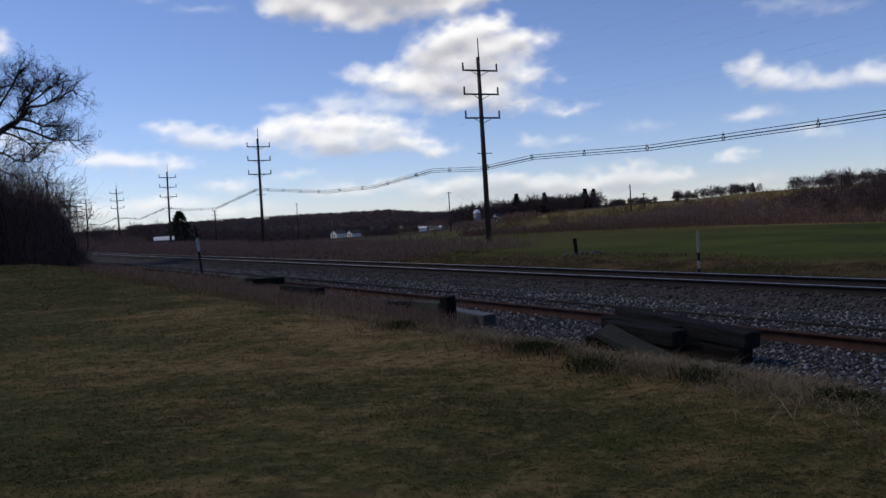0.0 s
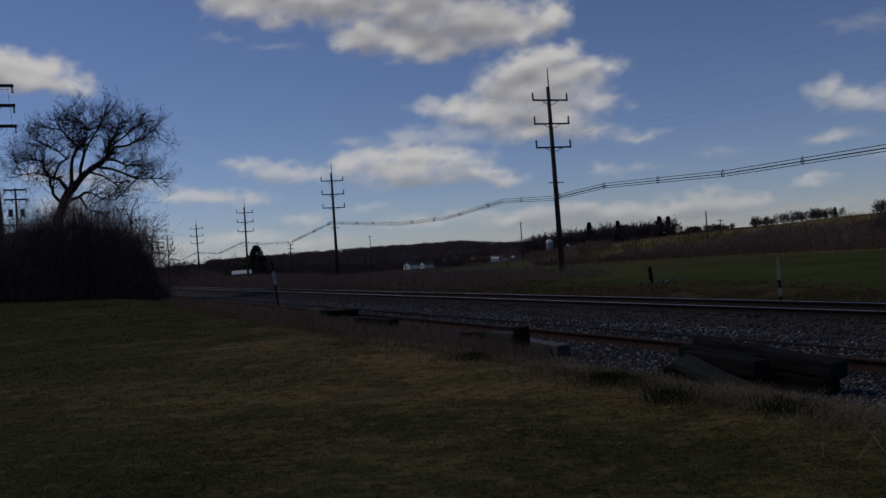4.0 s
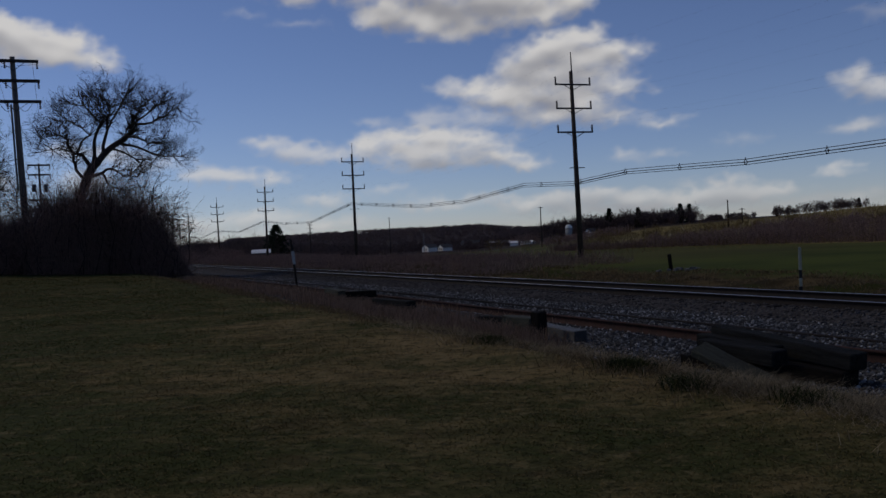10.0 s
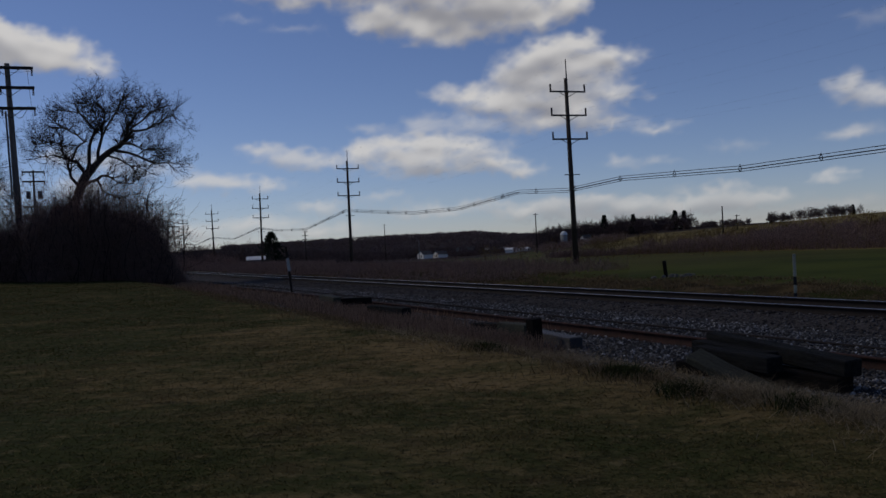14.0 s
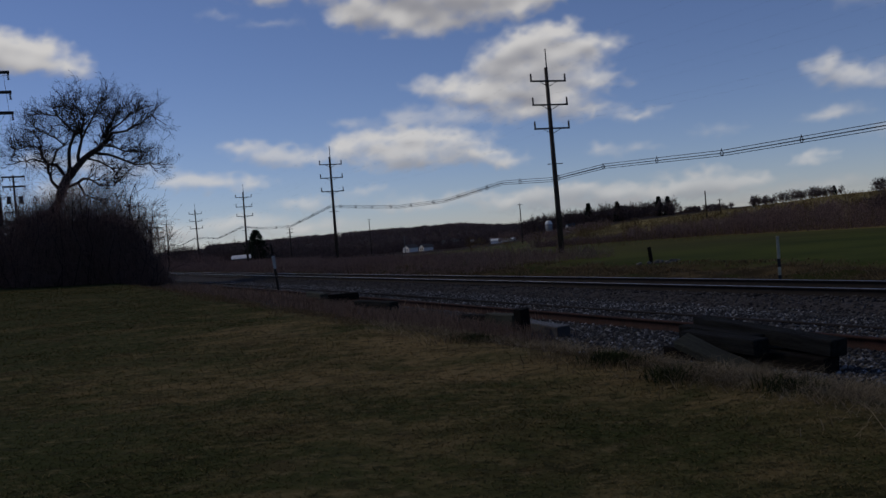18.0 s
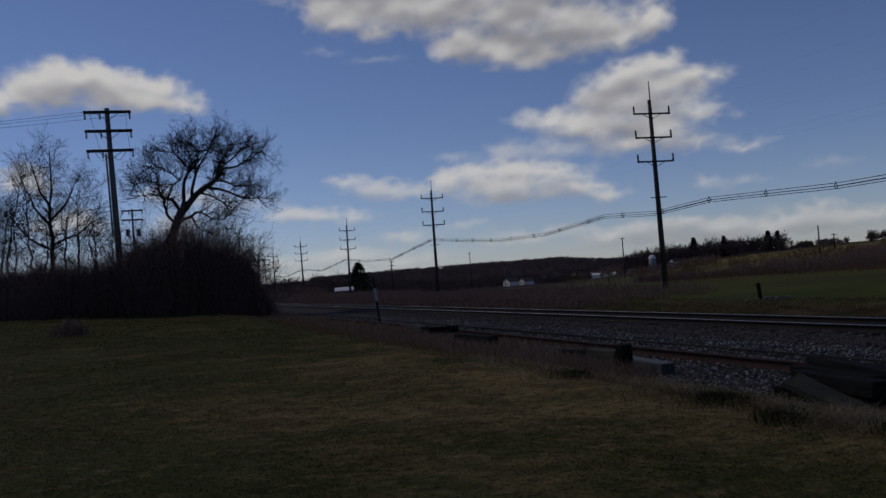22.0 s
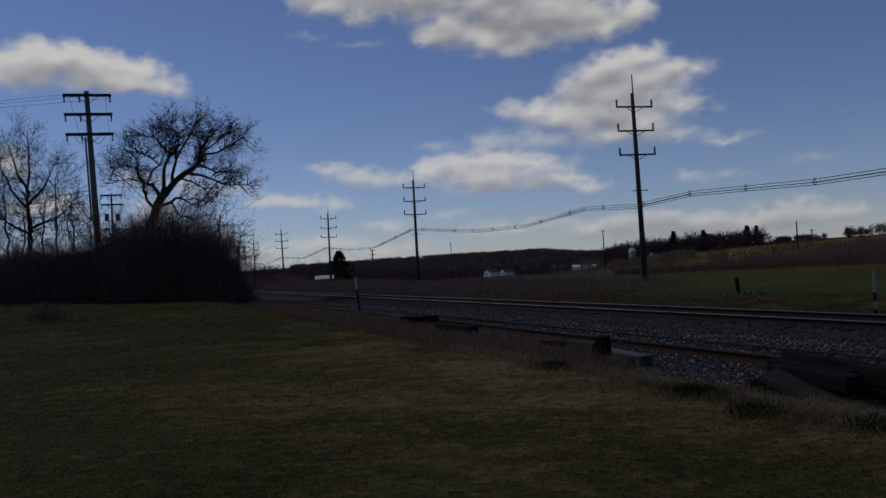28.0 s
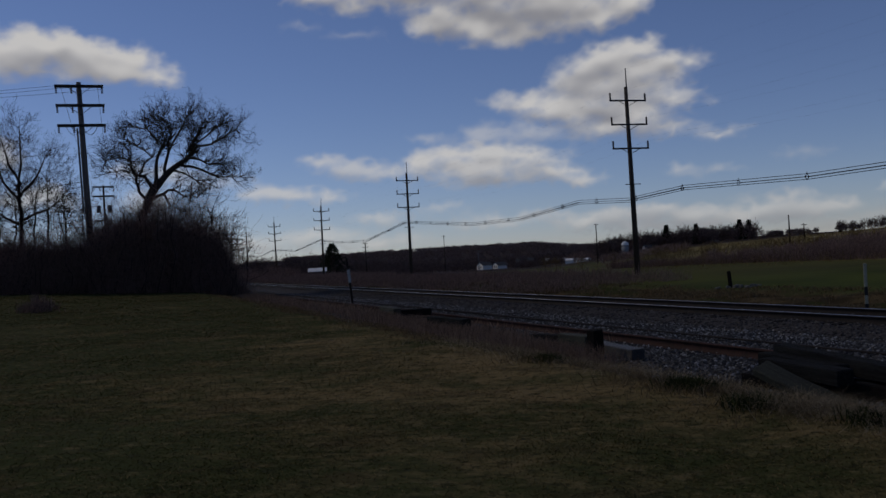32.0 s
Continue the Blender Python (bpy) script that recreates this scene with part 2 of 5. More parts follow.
TIE_BLACK = plain("creosote_tie", (0.004, 0.004, 0.004), (0.016, 0.013, 0.011), 3, 0.85, stretch=(6, 0.6, 6), bump=0.9, distance=0.02)
# raised gloss, so that the dark tie's top mirrors the sky
TIE_GLOSSY.node_tree.nodes["Principled BSDF"].inputs["Specular IOR Level"].default_value = 0.6
for tarred in (TIE, TIE_BLACK):
    tarred.node_tree.nodes["Principled BSDF"].inputs["Specular IOR Level"].default_value = 0.06
RUST = plain("rust", (0.016, 0.010, 0.008), (0.06, 0.025, 0.018), 5, 0.9, bump=0.5, distance=0.004)
RUST_DARK = plain("dark_rust", (0.008, 0.0065, 0.006), (0.022, 0.015, 0.012), 5, 0.85, bump=0.5, distance=0.004)
POLISHED = plain("polished_rail", (0.34, 0.31, 0.28), (0.5, 0.46, 0.42), 6, 0.38, 1.0, bump=0.02)
POST_WHITE = plain("weathered_white_paint", (0.2, 0.18, 0.12), (0.40, 0.37, 0.27), 4, 0.75)
PLATE = plain("dirty_white_paint", (0.24, 0.235, 0.22), (0.42, 0.41, 0.39), 4, 0.7)
WHITE = plain("white_paint", (0.5, 0.49, 0.46), (0.78, 0.77, 0.74), 4, 0.7)
BLACK = plain("black_paint", (0.012, 0.012, 0.012), (0.03, 0.03, 0.03), 4, 0.7)
SIDING = plain("white_siding", (0.80, 0.73, 0.62), (0.9, 0.83, 0.72), 1.5, 0.8)
ROOF = plain("dark_shingle", (0.03, 0.03, 0.033), (0.07, 0.068, 0.068), 2, 0.9)
METAL_ROOF = plain("pale_metal_roof", (0.6, 0.58, 0.54), (0.82, 0.8, 0.75), 1, 0.6)
GLASS = plain("dark_window", (0.012, 0.014, 0.018), (0.03, 0.034, 0.04), 2, 0.15)
RUBBLE = plain("dirty_rubble", (0.07, 0.064, 0.055), (0.17, 0.16, 0.14), 3, 0.9, bump=0.6)
CONCRETE = plain("concrete", (0.16, 0.155, 0.145), (0.33, 0.32, 0.3), 3, 0.9, bump=0.6)


# ---- building helpers ----
def mesh_from(name, verts, faces):
    """A mesh from an (n, 3) array and an (m, k) array of corner numbers."""
    verts, faces = np.asarray(verts, np.float32), np.asarray(faces, np.int32)
    me = bpy.data.meshes.new(name)
    me.vertices.add(len(verts))
    me.vertices.foreach_set("co", verts.ravel())
    me.loops.add(faces.size)
    me.loops.foreach_set("vertex_index", faces.ravel())
    me.polygons.add(len(faces))
    me.polygons.foreach_set("loop_start", np.arange(0, faces.size, faces.shape[1], dtype=np.int32))
    me.update(calc_edges=True)
    me.validate()
    return me


def tubes(name, segs, sides=3, smooth=False):
    """One mesh of tapered sticks: rows of x0 y0 z0 x1 y1 z1 r0 r1."""
    s = np.asarray(segs, float)
    a, b, ra, rb = s[:, :3], s[:, 3:6], s[:, 6], s[:, 7]
    d = b - a
    d /= np.maximum(np.linalg.norm(d, axis=1), 1e-9)[:, None]
    ref = np.where(np.abs(d[:, 2:3]) > 0.9, np.array([[1.0, 0, 0]]), np.array([[0, 0, 1.0]]))
    u = np.cross(d, ref)
    u /= np.linalg.norm(u, axis=1)[:, None]
    w = np.cross(d, u)
    ang = np.arange(sides) * 2 * math.pi / sides
    ring = np.cos(ang)[None, :, None] * u[:, None] + np.sin(ang)[None, :, None] * w[:, None]
    v = np.stack([a[:, None] + ring * ra[:, None, None], b[:, None] + ring * rb[:, None, None]], 1).reshape(-1, 3)
    i = np.arange(sides)
    j = (i + 1) % sides
    q = np.stack([i, i + sides, j + sides, j], 1)
    f = (np.arange(len(s)) * 2 * sides)[:, None, None] + q[None]
    me = mesh_from(name, v, f.reshape(-1, 4))
    if smooth:
        me.polygons.foreach_set("use_smooth", np.ones(len(me.polygons), bool))
    return me


def put(name, mesh, material, parent=None, label=""):
    if isinstance(mesh, bmesh.types.BMesh):
        bm, mesh = mesh, bpy.data.meshes.new(name)
        bm.to_mesh(mesh)
        bm.free()
    if material and not mesh.materials:
        mesh.materials.append(material)
    ob = new(name, mesh)
    if parent:
        ob.parent = parent
    if label:
        ob["label"] = label
    return ob


def thing(name, m, label, category, group=""):
    ob = new(name)
    ob.matrix_basis = m
    return tagged(ob, label, category, group)


def block(sx, sy, sz, bevel=0.01, m=None, wear=0.0, seed=0):
    """A box with its base at z = 0, bevelled, a little worn."""
    bm = bmesh.new()
    bmesh.ops.create_cube(bm, size=1)
    for v in bm.verts:
        v.co = Vector((v.co.x * sx, v.co.y * sy, (v.co.z + 0.5) * sz))
    if wear:
        longest = max(range(3), key=lambda i: (sx, sy, sz)[i])
        bmesh.ops.subdivide_edges(bm, edges=[e for e in bm.edges if abs((e.verts[0].co - e.verts[1].co)[longest]) > 0.5 * (sx, sy, sz)[longest]], cuts=5)
    if bevel:
        bmesh.ops.bevel(bm, geom=[e for e in bm.edges if e.calc_face_angle(0) > 0.5], offset=bevel, segments=1, affect='EDGES')
    if wear:
        for v in bm.verts:
            v.co += noise.noise_vector(v.co * 3 + Vector((seed * 7.3, seed, 0))) * wear
    if m:
        bm.transform(m)
    return bm


def cyl(r0, r1, h, sides=12, m=None, cap=True):
    bm = bmesh.new()
    bmesh.ops.create_cone(bm, cap_ends=cap, segments=sides, radius1=r0, radius2=r1, depth=h, matrix=Matrix.Translation((0, 0, h / 2)))
    for f in bm.faces:
        f.smooth = len(f.verts) == 4
    if m:
        bm.transform(m)
    return bm


def join(*bms):
    """Several bmeshes as one."""
    out = bmesh.new()
    for b in bms:
        me = bpy.data.meshes.new("piece")
        b.to_mesh(me)
        b.free()
        out.from_mesh(me)
        bpy.data.meshes.remove(me)
    return out


def soft(x, a, b):
    t = np.clip((np.asarray(x, float) - a) / (b - a), 0, 1)
    return t * t * (3 - 2 * t)


def rough2(x, y, seed=0):
    """Cheap smooth value noise of two coordinates, about -1 to 1."""
    x, y = np.asarray(x, float), np.asarray(y, float)
    xi, yi = np.floor(x), np.floor(y)
    fx, fy = x - xi, y - yi
    fx, fy = fx * fx * (3 - 2 * fx), fy * fy * (3 - 2 * fy)

    def h(i, j):
        s = np.sin(i * 127.1 + j * 311.7 + seed * 74.7) * 43758.5453
        return (s - np.floor(s)) * 2 - 1
    return (h(xi, yi) * (1 - fx) + h(xi + 1, yi) * fx) * (1 - fy) + (h(xi, yi + 1) * (1 - fx) + h(xi + 1, yi + 1) * fx) * fy


def fbm(x, y, octaves=5, seed=0, gain=0.5):
    out, amp, f = 0.0, 1.0, 1.0
    for k in range(octaves):
        out = out + amp * rough2(x * f + 17.3 * k, y * f - 9.1 * k, seed + k)
        amp, f = amp * gain, f * 2.03
    return out


# ---- the lie of the land: x runs across the railway, y along it ----
ACROSS = [-4500, 4.6, 5.4, 6.0, 6.6, 7.2, 9.2, 10.4, 10.9, 11.5, 12.4, 13.0, 13.9, 14.1, 16.9, 17.1, 18.2, 19.5, 21.2, 22.2, 48, 4500]
HEIGHT = [0.0, 0.0, 0.03, 0.0, -0.15, -0.22, -0.29, -0.33, -0.295, -0.30, -0.36, -0.42, -0.33, -0.30, -0.30, -0.33, -0.42, -0.44, -0.32, -0.22, -0.25, -0.25]
HEADING = [5, 20, 27, 30, 38, 45, 50, 57, 80]
RANGE = [55, 120, 330, 600, 1300, 2600, 4500]
RELIEF = [[-.3, -.3, -.5, 0, 8, 2, -20], [-.3, -1.3, -5.0, -8.2, 12, 4, -20], [-.3, -1.5, -5.2, -7.6, 12, 4, -20], [-.3, -1.4, -4.6, -5.0, 4, 3, -20], [-.3, -.6, -.3, 2.6, 5, 2, -20],
          [-.3, -.3, 2.0, 3.0, 5, 2, -20], [-.3, 0, 3.8, 4.4, 5, 2, -20], [-.3, .2, 4.6, 5, 5, 2, -20], [-.3, .3, 4.8, 5, 5, 2, -20]]


def land(x, y):
    """The height of the ground at x, y."""
    x, y = np.asarray(x, float), np.asarray(y, float)
    z = np.interp(x, ACROSS, HEIGHT)
    z = z + soft(y, 12, 62) * np.clip((9 - x) / 9, 0, 4) * 0.5
    z = z - 1.1 * soft(y, 45, 130) * soft(x, 22, 44)
    d, a = np.hypot(x, y), np.degrees(np.arctan2(x, y))
    col = np.stack([np.interp(np.log(np.maximum(d, 1)), np.log(RANGE), r) for r in RELIEF], 0)
    a = np.clip(a, HEADING[0], HEADING[-1])
    i = np.clip(np.searchsorted(HEADING, a) - 1, 0, len(HEADING) - 2)
    hh = np.array(HEADING, float)
    f = (a - hh[i]) / (hh[i + 1] - hh[i])
    lo = np.take_along_axis(col, i[None], 0)[0]
    hi = np.take_along_axis(col, i[None] + 1, 0)[0]
    w = soft(x, 48, 80)
    z = z * (1 - w) + (lo * (1 - f) + hi * f) * w
    bank = soft(x, 17.9, 18.8) * soft(x, 23.5, 21.6)
    z = z + 0.10 * bank * fbm(x * 0.7, y * 0.35, 3, 44)
    lawnish = soft(x, 6.2, 5.0)
    z = z + 0.03 * rough2(x * 0.8, y * 0.8, 3) * np.maximum(lawnish, 0.5 * soft(x, 18, 20)) + 0.05 * rough2(x * 0.25, y * 0.25, 5) * lawnish
    return z


def at(x, y, dz=0.0):
    return Vector((x, y, float(land(np.array([x]), np.array([y]))[0]) + dz))


def steps(*runs):
    return np.unique(np.concatenate([np.arange(a, b, s) for a, b, s in runs]))


def build_ground():
    xs = steps((-4500, -500, 400), (-500, -60, 40), (-60, -12, 3), (-12, 24, 0.3), (24, 60, 1.5), (60, 360, 12), (360, 1500, 60), (1500, 4600, 300))
    ys = steps((-4500, -500, 400), (-500, -60, 40), (-60, -6, 4), (-6, 40, 0.4), (40, 80, 1.5), (80, 400, 10), (400, 1500, 50), (1500, 4600, 300))
    gx, gy = np.meshgrid(xs, ys)
    v = np.stack([gx, gy, land(gx.ravel(), gy.ravel()).reshape(gx.shape)], -1).reshape(-1, 3)
    nx = len(xs)
    i = (np.arange(len(ys) - 1)[:, None] * nx + np.arange(nx - 1)[None]).ravel()
    me = mesh_from("ground", v, np.stack([i, i + 1, i + 1 + nx, i + nx], 1))
    me.polygons.foreach_set("use_smooth", np.ones(len(me.polygons), bool))
    tagged(put("ground", me, GROUND), "dormant straw-and-green lawn, ballast strip, green field and brushy hillside", "ground", kind="structure")


build_ground()


# ---- clouds: thin glowing sheets on the sky's shell, sun and shade painted in, drifting ----
SHELL = 3900.0


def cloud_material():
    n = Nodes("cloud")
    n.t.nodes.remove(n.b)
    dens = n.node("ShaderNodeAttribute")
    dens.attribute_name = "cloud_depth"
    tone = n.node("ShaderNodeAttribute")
    tone.attribute_name = "cloud_shading"
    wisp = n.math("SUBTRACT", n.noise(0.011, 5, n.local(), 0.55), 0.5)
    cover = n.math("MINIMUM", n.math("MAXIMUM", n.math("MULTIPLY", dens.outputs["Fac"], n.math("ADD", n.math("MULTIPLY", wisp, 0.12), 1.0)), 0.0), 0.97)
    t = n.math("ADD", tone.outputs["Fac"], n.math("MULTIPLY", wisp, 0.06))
    # the sheet glows in its painted tone; the sun does not light it
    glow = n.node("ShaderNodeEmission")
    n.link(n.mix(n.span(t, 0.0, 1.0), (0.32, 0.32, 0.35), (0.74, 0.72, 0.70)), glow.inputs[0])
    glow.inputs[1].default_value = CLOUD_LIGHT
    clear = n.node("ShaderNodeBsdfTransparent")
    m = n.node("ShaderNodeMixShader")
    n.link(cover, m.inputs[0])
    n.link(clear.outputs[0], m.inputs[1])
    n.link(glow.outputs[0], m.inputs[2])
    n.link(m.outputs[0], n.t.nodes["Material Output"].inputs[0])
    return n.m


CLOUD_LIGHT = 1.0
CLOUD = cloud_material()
clouds = []


def blur(a, k):
    """Two passes of a box of 2k + 1 cells each way."""
    for _ in range(2):
        for axis in (0, 1):
            p = np.pad(a, [(k + 1, k) if i == axis else (0, 0) for i in (0, 1)])
            c = np.cumsum(p, axis)
            n = a.shape[axis]
            a = (np.take(c, range(2 * k + 1, 2 * k + 1 + n), axis) - np.take(c, range(0, n), axis)) / (2 * k + 1)
    return a


def lifted(a, k):
    """The field k cells higher up."""
    return np.concatenate([a[k:], np.zeros((k, a.shape[1]))])


def cloud(lobes, label, seed, thin=1.0, feather=0.72, shade=0.0):
    """A cumulus from soft lobes: heading, height, half width, half height, in degrees."""
    step = 0.09
    L = np.array(lobes, float)
    h0, h1 = (L[:, 0] - L[:, 2]).min() - 1.6, (L[:, 0] + L[:, 2]).max() + 1.6
    e0, e1 = max((L[:, 1] - L[:, 3]).min() - 0.9, 0.05), (L[:, 1] + L[:, 3]).max() + 0.9
    hs, es = np.arange(h0, h1, step), np.arange(e0, e1, step)
    gh, ge = np.meshgrid(hs, es)
    wh = gh + 0.42 * fbm(gh * 0.8, ge * 1.1, 3, seed)
    we = ge + 0.22 * fbm(gh * 0.9 + 40, ge * 1.2, 4, seed + 9)
    total = np.zeros(gh.shape)
    for a, e, ra, re in lobes:
        q = np.sqrt(((wh - a) / (ra * 1.06)) ** 2 + ((we - e) / (re * 1.06)) ** 2)
        total += np.exp(5 * np.clip((1 - q) * min(ra, re, 0.9), -3, 2))
    reach = np.log(total + 1e-9) / 5
    puff = np.abs(fbm(gh * 0.9, ge * 1.5, 3, seed + 3, 0.42))
    reach = reach + 0.15 - 0.19 * puff + 0.03 * fbm(gh * 3.2, ge * 4.4, 3, seed + 5)
    d = soft(reach, -0.12, feather) * thin
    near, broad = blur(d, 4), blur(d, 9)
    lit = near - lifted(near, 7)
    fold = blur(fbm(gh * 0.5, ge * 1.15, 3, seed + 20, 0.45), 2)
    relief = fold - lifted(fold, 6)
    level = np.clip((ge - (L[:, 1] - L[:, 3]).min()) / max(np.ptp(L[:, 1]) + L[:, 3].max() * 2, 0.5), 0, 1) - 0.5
    # painted light: bright tops and edges, grey thick parts, folds and bases
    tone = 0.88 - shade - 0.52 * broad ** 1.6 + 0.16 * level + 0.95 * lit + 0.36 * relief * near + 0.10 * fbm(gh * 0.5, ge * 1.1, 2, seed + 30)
    a, e = np.radians(gh), np.radians(ge)
    v = np.stack([np.sin(a) * np.cos(e), np.cos(a) * np.cos(e), np.sin(e)], -1).reshape(-1, 3) * (SHELL + 4 * len(clouds))
    c = v.mean(0)
    nx = len(hs)
    i = (np.arange(len(es) - 1)[:, None] * nx + np.arange(nx - 1)[None]).ravel()
    q = np.stack([i, i + 1, i + 1 + nx, i + nx], 1)
    keep = (d.ravel()[q] > 0.004).any(1)
    me = mesh_from("cloud", v, q[keep])
    for key, val in (("cloud_depth", d), ("cloud_shading", tone)):
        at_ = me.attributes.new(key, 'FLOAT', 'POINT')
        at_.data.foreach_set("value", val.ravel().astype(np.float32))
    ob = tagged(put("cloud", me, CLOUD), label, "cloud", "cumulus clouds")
    ob.location = (0, 0, EYE)
    clouds.append((ob, float(L[:, 0].mean()), float(L[:, 1].mean())))


GREYISH = "white cumulus cloud with a grey flat base in blue sky"
SMALL = "small thin white cloud low in the blue sky"
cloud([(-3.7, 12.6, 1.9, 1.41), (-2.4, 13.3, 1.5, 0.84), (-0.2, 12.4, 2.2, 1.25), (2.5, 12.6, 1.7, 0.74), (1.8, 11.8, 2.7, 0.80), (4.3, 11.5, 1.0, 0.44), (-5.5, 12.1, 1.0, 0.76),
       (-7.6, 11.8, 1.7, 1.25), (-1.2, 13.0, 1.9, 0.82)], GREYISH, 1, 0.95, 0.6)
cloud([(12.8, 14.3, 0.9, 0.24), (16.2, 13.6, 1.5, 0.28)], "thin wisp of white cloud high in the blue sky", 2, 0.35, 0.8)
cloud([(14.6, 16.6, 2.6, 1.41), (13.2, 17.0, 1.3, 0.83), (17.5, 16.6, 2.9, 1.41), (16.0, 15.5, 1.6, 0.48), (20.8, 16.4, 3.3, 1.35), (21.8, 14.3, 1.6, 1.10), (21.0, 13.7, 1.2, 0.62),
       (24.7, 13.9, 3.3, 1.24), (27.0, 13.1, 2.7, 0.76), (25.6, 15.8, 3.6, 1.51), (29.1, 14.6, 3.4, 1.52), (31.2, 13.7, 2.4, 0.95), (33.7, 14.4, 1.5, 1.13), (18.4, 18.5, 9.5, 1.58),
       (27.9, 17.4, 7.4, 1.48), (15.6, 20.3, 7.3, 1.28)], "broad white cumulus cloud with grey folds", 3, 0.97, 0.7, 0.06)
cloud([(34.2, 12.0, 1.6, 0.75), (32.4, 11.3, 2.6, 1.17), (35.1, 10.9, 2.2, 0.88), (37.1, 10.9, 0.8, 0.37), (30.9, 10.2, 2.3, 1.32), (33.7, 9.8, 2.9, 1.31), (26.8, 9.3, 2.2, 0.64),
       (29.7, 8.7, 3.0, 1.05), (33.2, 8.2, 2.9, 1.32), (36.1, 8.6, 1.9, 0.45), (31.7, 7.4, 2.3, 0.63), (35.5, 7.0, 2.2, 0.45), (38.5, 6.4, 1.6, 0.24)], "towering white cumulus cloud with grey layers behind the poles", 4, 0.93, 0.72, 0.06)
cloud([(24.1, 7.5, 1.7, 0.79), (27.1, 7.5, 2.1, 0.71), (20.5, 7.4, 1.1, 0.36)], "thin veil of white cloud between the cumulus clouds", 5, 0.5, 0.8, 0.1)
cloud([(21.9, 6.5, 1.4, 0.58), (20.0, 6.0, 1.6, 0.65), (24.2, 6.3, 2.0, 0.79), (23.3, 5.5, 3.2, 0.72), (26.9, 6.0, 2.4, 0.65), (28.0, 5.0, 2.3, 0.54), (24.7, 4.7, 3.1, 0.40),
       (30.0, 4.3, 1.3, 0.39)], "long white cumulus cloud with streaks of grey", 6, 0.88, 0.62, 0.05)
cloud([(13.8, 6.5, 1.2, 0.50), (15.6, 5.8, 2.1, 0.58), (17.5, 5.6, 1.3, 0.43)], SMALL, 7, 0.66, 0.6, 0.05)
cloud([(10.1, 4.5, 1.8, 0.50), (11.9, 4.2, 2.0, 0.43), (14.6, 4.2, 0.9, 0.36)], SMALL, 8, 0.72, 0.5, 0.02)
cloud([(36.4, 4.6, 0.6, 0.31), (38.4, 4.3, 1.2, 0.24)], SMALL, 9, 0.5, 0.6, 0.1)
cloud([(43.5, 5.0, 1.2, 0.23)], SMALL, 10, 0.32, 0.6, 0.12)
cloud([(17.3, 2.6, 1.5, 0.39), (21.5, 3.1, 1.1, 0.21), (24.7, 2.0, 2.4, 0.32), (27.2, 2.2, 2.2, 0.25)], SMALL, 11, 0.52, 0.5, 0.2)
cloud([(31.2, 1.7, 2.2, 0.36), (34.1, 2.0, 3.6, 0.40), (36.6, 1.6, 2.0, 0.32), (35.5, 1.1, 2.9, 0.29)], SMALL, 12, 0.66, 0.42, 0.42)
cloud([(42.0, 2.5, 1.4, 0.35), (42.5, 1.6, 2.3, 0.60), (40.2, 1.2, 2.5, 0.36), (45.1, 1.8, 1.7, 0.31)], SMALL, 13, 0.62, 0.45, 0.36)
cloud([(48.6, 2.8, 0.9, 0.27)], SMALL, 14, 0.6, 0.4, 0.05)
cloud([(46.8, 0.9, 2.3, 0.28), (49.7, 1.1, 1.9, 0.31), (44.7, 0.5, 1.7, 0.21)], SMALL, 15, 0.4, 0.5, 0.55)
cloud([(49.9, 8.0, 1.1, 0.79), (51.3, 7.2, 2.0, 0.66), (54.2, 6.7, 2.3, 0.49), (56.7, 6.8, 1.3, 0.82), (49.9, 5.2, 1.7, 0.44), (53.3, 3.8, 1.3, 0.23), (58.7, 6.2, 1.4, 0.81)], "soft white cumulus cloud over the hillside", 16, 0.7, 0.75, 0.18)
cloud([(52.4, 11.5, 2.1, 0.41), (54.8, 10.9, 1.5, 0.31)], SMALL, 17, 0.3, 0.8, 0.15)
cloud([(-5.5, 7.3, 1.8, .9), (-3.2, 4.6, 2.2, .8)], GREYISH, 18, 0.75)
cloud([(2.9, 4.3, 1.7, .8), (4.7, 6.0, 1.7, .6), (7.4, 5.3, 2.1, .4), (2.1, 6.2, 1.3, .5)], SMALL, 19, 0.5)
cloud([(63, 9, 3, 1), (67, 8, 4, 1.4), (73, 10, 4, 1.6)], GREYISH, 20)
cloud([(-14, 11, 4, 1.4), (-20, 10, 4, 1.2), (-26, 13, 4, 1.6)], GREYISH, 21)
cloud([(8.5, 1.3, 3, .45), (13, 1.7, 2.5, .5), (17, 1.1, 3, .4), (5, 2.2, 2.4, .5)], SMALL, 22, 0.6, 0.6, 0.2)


# ---- the railway ----
RAIL = -0.13
def rail_profile():
    """Half a metre-scale flat-bottomed rail: foot, web and head, top at z = 0."""
    half = [(0.070, -0.172), (0.070, -0.160), (0.012, -0.140), (0.010, -0.045), (0.036, -0.034), (0.037, -0.012), (0.032, -0.006), (0.018, 0.0)]
    return half + [(-x, z) for x, z in reversed(half)]


